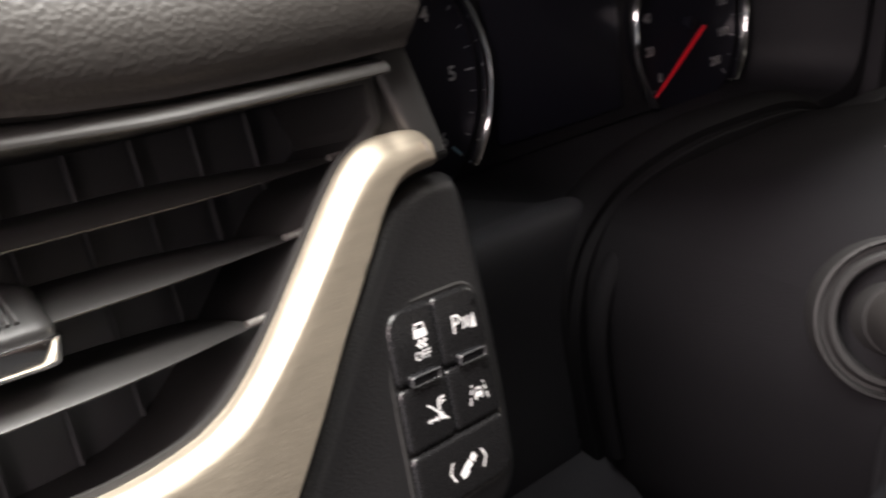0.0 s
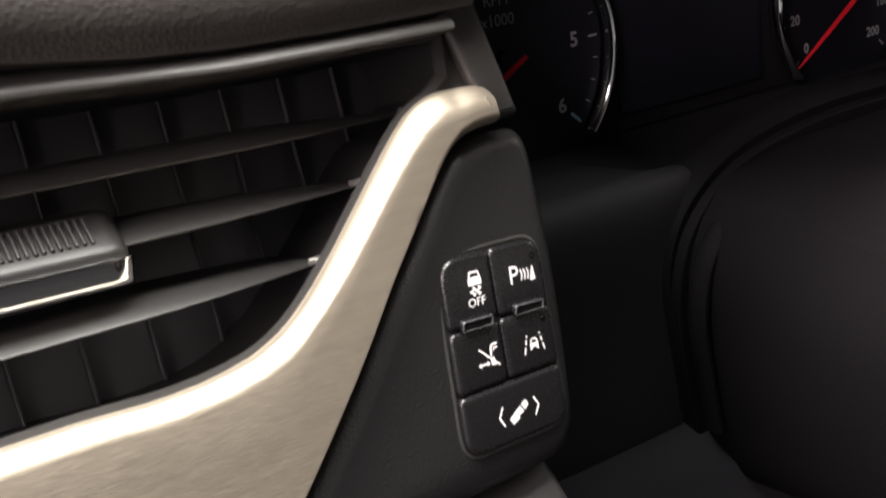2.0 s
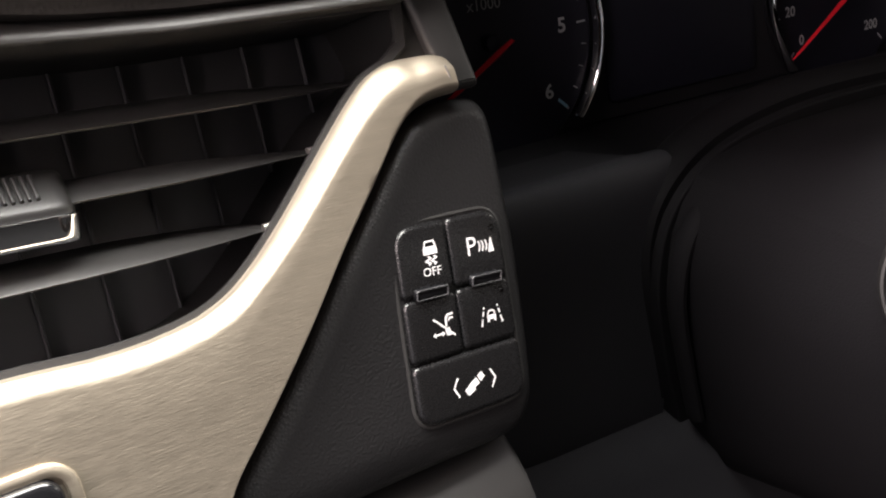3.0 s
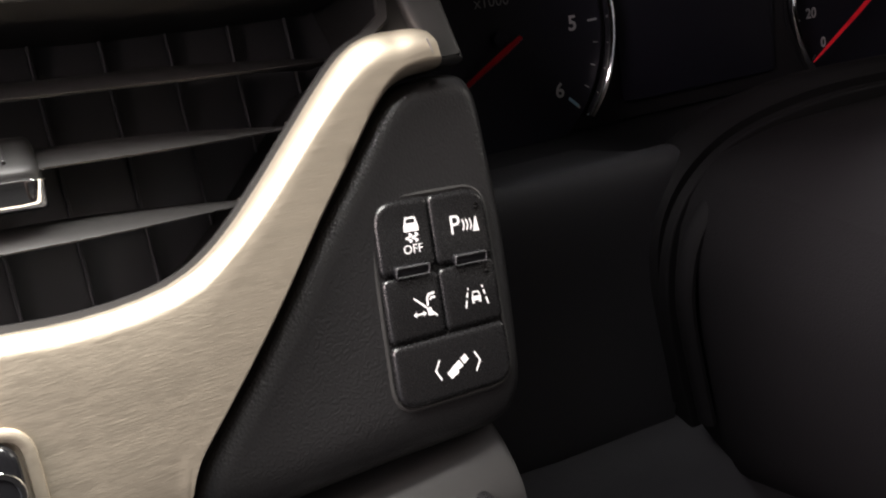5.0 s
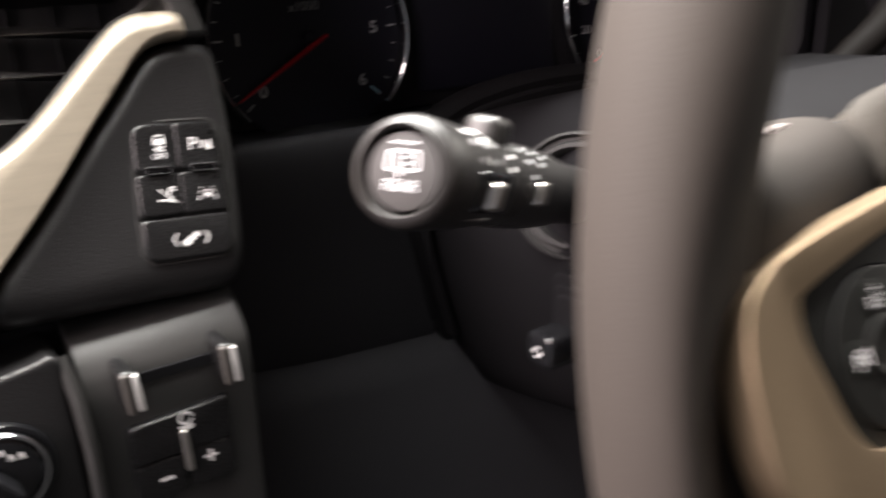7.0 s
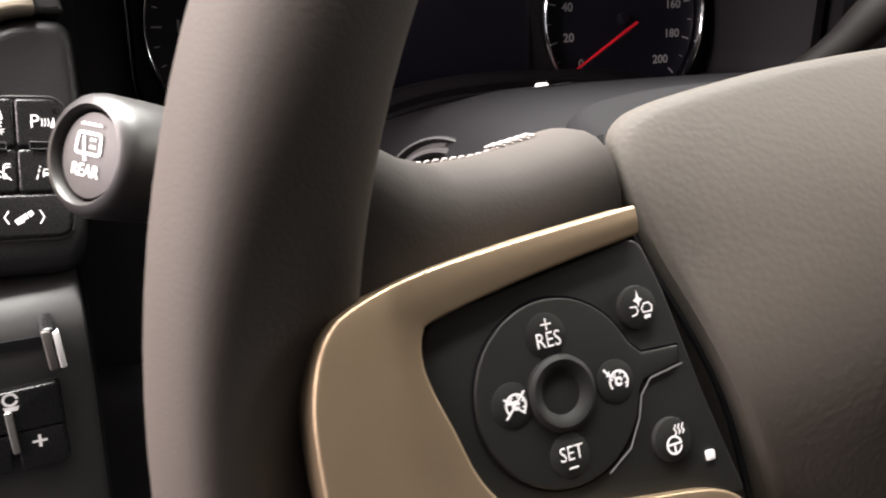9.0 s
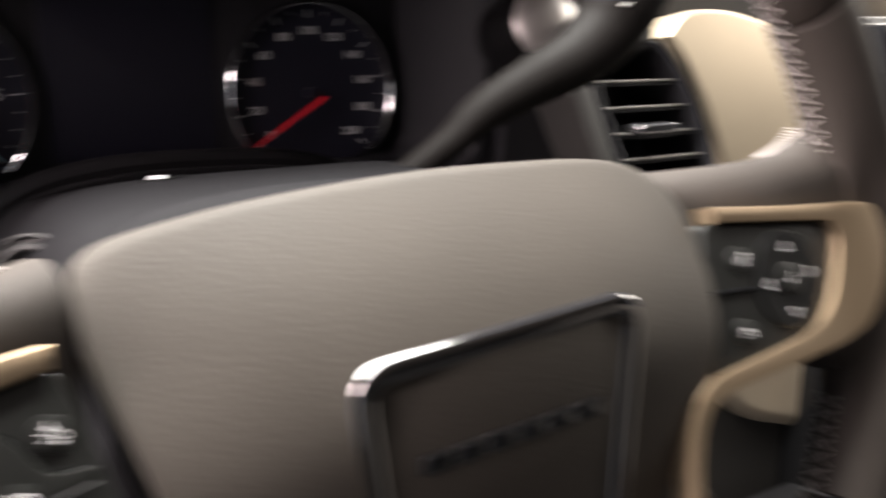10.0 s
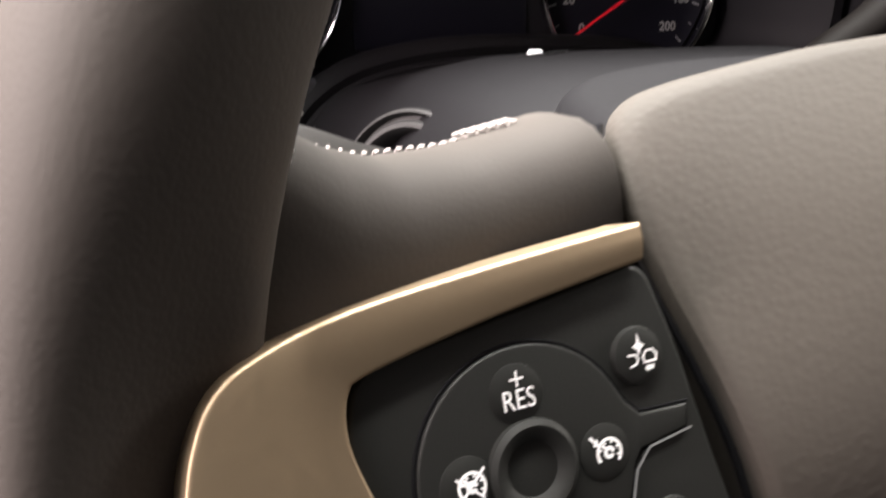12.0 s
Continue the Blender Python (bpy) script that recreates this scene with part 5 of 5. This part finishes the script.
stroke(bm, [(0.0002, -0.0002), (0.0008, 0.0006), (0.0018, 0.0006), (0.0024, -0.0001), (0.0022, -0.0009), (0.0004, -0.0009)], 0.0003, I, closed=True)
stroke(bm, [(-0.0022, 0.0004), (-0.0009, 0.0003), (-0.0006, -0.0004), (-0.0010, -0.0010), (-0.0020, -0.0012)], 0.0003, I)
patch(bm, [(0.0003, -0.0018), (0.0009, -0.0023), (0.0009, -0.0020), (0.0018, -0.0020), (0.0018, -0.0014), (0.0009, -0.0014), (0.0009, -0.0012)], I)
part("icon", bm, WHITE, b)
b, I = boss(-0.1130, -0.0023, kl)
bm = B()
J = I @ pose(0, 0, 0, 0, 0, 0)
stroke(bm, arc(-0.0004, -0.0008, 0.0015, 0, 350, 20), 0.0004, J)
stroke(bm, [(-0.0018, -0.0006), (0.0010, -0.0006)], 0.0004, J, 0.00003)
stroke(bm, [(-0.0004, -0.0008), (-0.0004, -0.0021)], 0.0004, J, 0.00006)
for k in range(3):
    x = 0.0001 + 0.0008 * k
    stroke(bm, [(x, 0.0008), (x + 0.0004, 0.0013), (x, 0.0019), (x + 0.0004, 0.0026)], 0.0003, J)
part("icon", bm, WHITE, b)
bm = B()
c = pv([(-0.1053, -0.0070)])[0]
slab(bm, rounded([(c.x - 0.0009, c.y - 0.0009), (c.x + 0.0009, c.y - 0.0009), (c.x + 0.0009, c.y + 0.0009), (c.x - 0.0009, c.y + 0.0009)], 0.0004, 3), -0.001, 0.0005, 0.0002, PADM, 2)
part("pilot_lamp", bm, WHITE, kl, "pale square pilot lamp")

# right pad
cr = pv([(0.1215, 0.0098)])[0]
bm = B()
revolve(bm, [(0.0168, -0.001), (0.0168, 0.0006), (0.0162, 0.0011), (0.0090, 0.0009)], PADM @ T(cr.x, cr.y, 0), 48)
rock = part("rocker_disc", bm, material("dark_disc", (0.005, 0.005, 0.005), 0.38, spec=0.35), kr)
bm = B()
revolve(bm, [(0.0056, 0.0004), (0.0056, 0.0016), (0.0050, 0.0020), (0.0020, 0.0019)], PADM @ T(cr.x, cr.y, 0), 28)
ok = part("centre_key", bm, PAD, rock)
bm = B()
stroke(bm, [(-0.0014, 0.0), (-0.0004, -0.0014), (0.0015, 0.0020)], 0.0005, PADM @ T(cr.x, cr.y, 0.0021))
part("icon", bm, WHITE, ok)
for u, v, turn in ((0.1222, 0.0204, 0), (0.1332, 0.0104, -90), (0.1213, -0.0014, 180), (0.1102, 0.0096, 90)):
    c = pv([(u, v)])[0]
    bm = B()
    stroke(bm, [(-0.0019, -0.0011), (0.0019, -0.0011), (0, 0.0019)], 0.0004, PADM @ T(c.x, c.y, 0.0014) @ pose(0, 0, 0, 0, 0, turn), closed=True)
    part("icon", bm, WHITE, rock)
b, I = boss(0.0985, 0.0200, kr, 0.0045)
bm = B()
stroke(bm, arc(0.0012, 0.0010, 0.0008, 0, 330, 10), 0.0006, I)
stroke(bm, [(0.0018, 0.0002), (0.0004, -0.0004), (0.0010, -0.0016), (0.0004, -0.0022)], 0.0005, I)
for k in range(2):
    stroke(bm, arc(0.0002, -0.0002, 0.0012 + 0.0009 * k, 150, 230, 6), 0.0004, I)
stroke(bm, [(0.0016, 0.0022), (0.0024, 0.0014)], 0.0005, I, 0.00003)
part("icon", bm, WHITE, b)
b, I = boss(0.0945, -0.0028, kr, 0.0045)
bm = B()
stroke(bm, arc(0, -0.0010, 0.0019, 20, 160, 8), 0.0009, I)
for s in (-1, 1):
    patch(bm, [(s * 0.0024, -0.0010), (s * 0.0013, -0.0006), (s * 0.0012, -0.0014), (s * 0.0022, -0.0018)], I, 0.00003)
part("icon", bm, WHITE, b)
bm = B()
sweep(bm, [PADM @ Vector((p.x, p.y, 0.0004)) for p in pv([(0.0820, 0.0118), (0.0920, 0.0110), (0.1035, 0.0100)])], oval(0.0007, 0.0007, 8), zW)
part("rib", bm, GLOSS, kr)

# ---- gear lever ----

LEVER = material("lever_leather", (0.0050, 0.0043, 0.0040), 0.62, bump=0.00003, scale=1500, kind="grain", spec=0.15, ior=1.3)
DOME = material("grey_satin_dome", (0.46, 0.43, 0.41), 0.45, metal=0.6, vary=0.06)

lever = thing("gear_lever", (0.44, 0.10, 1.12), "black column gear lever with thick grip", "gear lever")
bm = B()
pth = spline([Vector(q) for q in ((0.385, 0.100, 1.1120), (0.404, 0.095, 1.1290), (0.4190, 0.092, 1.1405), (0.4330, 0.090, 1.1530), (0.4565, 0.090, 1.1640), (0.4800, 0.090, 1.1738), (0.4955, 0.090, 1.1850), (0.5040, 0.090, 1.1975), (0.512, 0.089, 1.2120), (0.519, 0.088, 1.2320), (0.522, 0.087, 1.2450))], 5)
sweep(bm, pth, oval(0.0190, 0.0190, 20), (0, 1, 0), scale=lambda t: (0.36 + 0.64 * max(0.0, min(1.0, (t - 0.15) / 0.55)) ** 1.3,) * 2)
part("grip", bm, LEVER, lever)
bm = B()
sweep(bm, [Vector(q) for q in ((0.4925, 0.0755, 1.1985), (0.4990, 0.0742, 1.2030), (0.5060, 0.0735, 1.2090))], oval(0.0011, 0.0009, 8), (0, 0, 1))
part("release_mark", bm, SILVER, lever)

# ---- right of the column: vent, trim, stack ----

ign = thing("ignition_button", (0.53, 0.18, 1.17), "round silver start button behind the gear lever", "button")
IG = basis((0.525, 0.168, 1.181), (-0.12, -0.93, 0.34))
bm = B()
revolve(bm, [(0.0235, -0.03), (0.0235, 0.0), (0.0225, 0.003), (0.0200, 0.004), (0.0190, 0.002)], IG, 40)
part("ring", bm, SATIN, ign)
bm = B()
revolve(bm, [(0.0205, -0.01), (0.0205, 0.002), (0.0188, 0.0058), (0.0140, 0.0090), (0.0080, 0.0108), (0.002, 0.0112)], IG, 40)
part("dome", bm, DOME, ign)

vent2 = thing("air_vent", (0.60, 0.15, 1.12), "black slatted centre vent with bright thumb tab", "air vent")
bm = B()
hole = ccw(spline([Vector(q) for q in ((-0.058, 0.026), (-0.030, 0.033), (-0.010, 0.0365), (0.0015, 0.0310), (0.0130, 0.0165), (0.0248, -0.006), (0.0322, -0.029), (0.036, -0.060))], 4) + [Vector((-0.028, -0.062))])
wide = inset(hole, -0.002)
join_loops(bm, [[RVENT @ Vector((p.x, p.y, n)) for p in lp] for lp, n in ((wide, -0.05), (wide, 0.0), (inset(hole, -0.001), 0.001), (inset(hole, 0.001), 0.0), (inset(hole, 0.001), -0.048))])
bm.faces.new([bm.verts.new(RVENT @ Vector((p.x, p.y, -0.048))) for p in inset(hole, 0.001)])
part("housing", bm, MATT, vent2)
for v, u0, u1 in ((0.0165, -0.054, 0.011), (0.0020, -0.048, 0.0185), (-0.0125, -0.043, 0.0255), (-0.0270, -0.038, 0.030), (-0.0415, -0.034, 0.032)):
    bm = B()
    rbox(bm, RVENT @ T((u0 + u1) / 2, v, -0.014) @ pose(0, 0, 0, 6, 0, 0), u1 - u0, 0.0022, 0.022, 0.0007)
    ob = part("louver", bm, SATIN, vent2)
    bm = B()
    rbox(bm, RVENT @ T((u0 + u1) / 2, v + 0.0006, -0.0030), u1 - u0 - 0.004, 0.0013, 0.0012, 0.0004)
    part("edge_strip", bm, SILVER, ob)
bm = B()
rbox(bm, RVENT @ T(-0.0148, -0.0112, -0.002), 0.032, 0.0090, 0.012, 0.0028, 4)
tab = part("tab", bm, SATIN, vent2)
bm = B()
rbox(bm, RVENT @ T(-0.0148, -0.0104, 0.0042), 0.0305, 0.0052, 0.0018, 0.0008, 3)
part("edge_strip", bm, CHROME, tab, "chrome edge strip")
bm = B()
slab(bm, rounded([(-0.0745, 0.012), (-0.062, 0.020), (-0.042, -0.040), (-0.053, -0.044)], 0.003), -0.03, 0.002, 0.002, RVENT)
part("divider", bm, LIP, vent2, "smooth grey divider strip")
bm = B()
slab(bm, spline([Vector(q) for q in ((-0.066, 0.027), (-0.040, 0.0355), (-0.012, 0.037), (-0.014, 0.050), (-0.066, 0.050))], 4, True), -0.03, 0.002, 0.003, RVENT)
part("cap", bm, LIP, vent2)

trim2 = thing("trim_panel", (0.66, 0.14, 1.08), "satin champagne trim beside the centre vent", "trim panel")
bm = B()
o = spline([Vector(q) for q in ((-0.0035, 0.0405), (0.004, 0.0330), (0.0150, 0.0190), (0.0270, -0.005), (0.0345, -0.029), (0.0375, -0.046))], 4) + [Vector((0.110, -0.046)), Vector((0.120, 0.040))] + spline([Vector(q) for q in ((0.075, 0.052), (0.050, 0.0562), (0.020, 0.0555), (0.005, 0.0485))], 4)
slab(bm, o, -0.02, 0.0045, 0.0034, RVENT, 6)
part("panel", bm, CHAMP, trim2)

stk = thing("centre_stack", (0.80, 0.14, 0.90), "centre console stack with screen, radio and climate controls", "console")
bm = B()
slab(bm, rrect(-0.112, 0.064, -0.40, 0.118, 0.01), -0.06, -0.004, 0.002, STACK)
part("body", bm, SATIN, stk)
bm = B()
slab(bm, rrect(-0.108, 0.0455, 0.002, 0.112, 0.006), -0.006, 0.0, 0.0015, STACK)
scr = part("screen", bm, SCREEN, stk, "glossy dark touch screen")
# dark reflection of the black frame in the glass, built as a slab
bm = B()
slab(bm, [(0.0215, 0.004), (0.0440, 0.004), (0.0440, 0.110), (0.0120, 0.110)], -0.002, 0.0012, 0.0005, STACK, 2)
part("screen_reflection", bm, GLOSS, scr)
bm = B()
o = rounded([(-0.115, -0.0185), (0.058, -0.0145), (0.0705, 0.020), (0.0680, 0.122), (0.0500, 0.122), (0.0500, 0.004), (0.044, -0.0045), (-0.115, -0.0033)], [0.001, 0.008, 0.01, 0, 0, 0.006, 0.003, 0.001], 6)
slab(bm, o, -0.02, 0.006, 0.003, STACK, 5)
part("screen_trim", bm, CHAMP, stk, "satin champagne surround")
bm = B()
slab(bm, rounded([(-0.108, -0.0725), (0.050, -0.069), (0.058, -0.024), (-0.108, -0.0255)], 0.004), -0.02, 0.002, 0.002, STACK)
rad = part("radio_panel", bm, SOFT, stk)
bm = B()
slab(bm, rounded([(-0.10, -0.049), (-0.010, -0.046), (-0.008, -0.031), (-0.10, -0.033)], 0.002), 0.0, 0.0032, 0.0008, STACK)
part("key_strip", bm, SATIN, rad)
for u in (-0.062, -0.040, -0.020):
    bm = B()
    stroke(bm, [(u, -0.0435), (u, -0.0365)], 0.0012, STACK, 0.0034)
    part("key_mark", bm, WHITE, rad)
bm = B()
sweep(bm, [STACK @ Vector(q) for q in ((-0.10, -0.0602, 0.0022), (-0.05, -0.0595, 0.0022), (0.03, -0.0585, 0.0022))], oval(0.0014, 0.0008, 8), STACK.to_3x3() @ Vector((0, 0, 1)))
part("groove", bm, GLOSS, rad)


def turn_knob(u, v, r, h, parent, ring_mat):
    M = STACK @ T(u, v, 0.0)
    bm = B()
    revolve(bm, [(r * 1.18, 0.0), (r * 1.18, 0.004), (r * 1.08, 0.006), (r * 1.0, 0.005)], M, 36)
    part("ring", bm, ring_mat, parent)
    bm = B()
    loops = []
    for k, z in ((1.0, 0.003), (0.98, h - 0.003), (0.93, h - 0.0008), (0.85, h), (0.3, h)):
        loops.append([M @ Vector((r * k * (1 + 0.02 * (i % 2)) * math.cos(2 * math.pi * i / 48), r * k * (1 + 0.02 * (i % 2)) * math.sin(2 * math.pi * i / 48), z)) for i in range(48)])
    vs = join_loops(bm, loops)
    bm.faces.new(vs[-1])
    return part("knob", bm, SHROUD, parent, "ribbed black turning knob")


turn_knob(0.0190, -0.0420, 0.0122, 0.022, stk, CHROME)
bm = B()
o = rounded([(-0.105, -0.1555), (0.020, -0.1495), (0.032, -0.140), (0.060, -0.128), (0.068, -0.105), (0.050, -0.0815), (0.020, -0.0790), (-0.105, -0.0825)], [0, 0.006, 0.006, 0.01, 0.012, 0.012, 0.01, 0], 6)
slab(bm, o, -0.02, 0.005, 0.003, STACK, 5)
cli = part("climate_trim", bm, CHAMP, stk, "satin champagne surround")
bm = B()
slab(bm, rounded([(-0.098, -0.1450), (0.014, -0.1395), (0.0195, -0.0985), (-0.098, -0.0980)], 0.004), 0.0, 0.0058, 0.0012, STACK)
part("climate_panel", bm, GLOSS, cli)
for u, r in ((-0.050, 0.0130), (-0.012, 0.0125)):
    M = STACK @ T(u, -0.1190, 0.0058)
    bm = B()
    revolve(bm, [(r, 0), (r, 0.006), (r * 0.9, 0.008), (r * 0.3, 0.0082)], M, 30)
    knob = part("dial_knob", bm, GLOSS, cli)
    # the knob's highlight, shaped as a chrome arc along part of its edge
    bm = B()
    sweep(bm, [M @ Vector((p[0], p[1], 0.0070)) for p in arc(0, 0, r * 1.02, -100, 60, 22)], oval(0.0010, 0.0008, 8), STACK.to_3x3() @ Vector((0, 0, 1)))
    part("highlight_arc", bm, CHROME, knob, "chrome arc shaped as the knob's highlight")
turn_knob(0.0480, -0.1130, 0.0185, 0.028, stk, CHROME)
bm = B()
slab(bm, rounded([(-0.100, -0.197), (0.012, -0.191), (0.022, -0.160), (-0.100, -0.165)], 0.006), -0.02, -0.0012, 0.001, STACK)
tray = part("tray_recess", bm, GLOSS, stk, "gloss black storage recess")
bm = B()
sweep(bm, [STACK @ Vector(q) for q in ((-0.085, -0.1865, 0.004), (-0.04, -0.1835, 0.006), (0.006, -0.1795, 0.005))], oval(0.0046, 0.0034, 12), STACK.to_3x3() @ Vector((0, 0, 1)))
part("tray_bar", bm, CHROME, tray, "chrome pull bar")
# console running back below the stack
bm = B()
slab(bm, rounded([(-0.17, -0.42), (0.075, -0.40), (0.085, -0.232), (-0.17, -0.230)], 0.004), -0.04, 0.012, 0.004, STACK)
part("console_front", bm, SOFT, stk, "smooth grey console front")
bm = B()
slab(bm, rounded([(-0.17, -0.2275), (0.082, -0.2290), (0.078, -0.150), (0.040, -0.1560), (0.020, -0.203), (-0.17, -0.208)], 0.004), -0.04, 0.006, 0.004, STACK)
part("console_shoulder", bm, SOFT, stk)

psg = thing("passenger_dash", (1.05, 0.16, 1.0), "layered passenger dashboard with wood and champagne strips", "dashboard", kind="structure")
for nm, pts, n1, r, mat, lab in (("top_roll", [(0.056, 0.098), (0.50, 0.098), (0.50, 0.150), (0.056, 0.150)], 0.012, 0.018, BEIGE, "beige padded top roll"),
                                 ("wood_strip", [(0.074, 0.070), (0.50, 0.073), (0.50, 0.092), (0.074, 0.089)], 0.002, 0.004, WOOD, "brown wood strip"),
                                 ("metal_strip", [(0.074, 0.049), (0.50, 0.052), (0.50, 0.071), (0.074, 0.068)], 0.006, 0.003, CHAMP, "champagne metal strip"),
                                 ("lower_pad", [(0.072, -0.40), (0.50, -0.40), (0.50, 0.050), (0.072, 0.047)], 0.004, 0.006, DASH, "dark lower pad")):
    bm = B()
    slab(bm, rounded(pts, min(r, 0.006), 4), -0.05, n1, r, STACK, 5)
    part(nm, bm, mat, psg, lab)

# lower panel right of the column: beige cover over a stitched leather side
lowr = thing("console_side", (0.66, 0.14, 0.70), "stitched dark leather console side below a beige cover", "console")
LR = basis((0.67, 0.13, 0.93), (-0.10, -0.99, 0.08))
bm = B()
slab(bm, spline([Vector(q) for q in ((-0.050, 0.064), (-0.033, 0.046), (-0.015, 0.0285), (0.0, 0.0155), (0.0168, 0.0), (0.040, -0.0115), (0.065, -0.019), (0.0914, -0.027), (0.125, -0.032), (0.14, 0.0), (0.13, 0.060), (0.04, 0.072))], 5, True), -0.05, 0.012, 0.012, LR, 7)
part("cover", bm, BEIGE, lowr, "smooth beige cover")
bm = B()
slab(bm, rounded([(-0.16, -0.36), (0.14, -0.36), (0.14, 0.02), (-0.16, 0.05)], 0.005), -0.05, 0.0, 0.003, LR)
part("side", bm, DASH, lowr, "dark leather side")
bm = B()
for off in (0.0, 0.013):
    for i in range(30):
        t0, t1 = i / 30, (i + 0.62) / 30
        a, b = Vector((-0.078 + off, 0.012, 0.0004)), Vector((0.062 + off, -0.125, 0.0004))
        capsule(bm, LR @ (a.lerp(b, t0)), LR @ (a.lerp(b, t1)), 0.0006, LR.to_3x3() @ Vector((0, 0, 1)))
part("stitching", bm, material("dull_thread", (0.13, 0.12, 0.11), 0.85), lowr, "double row of dull grey stitches")
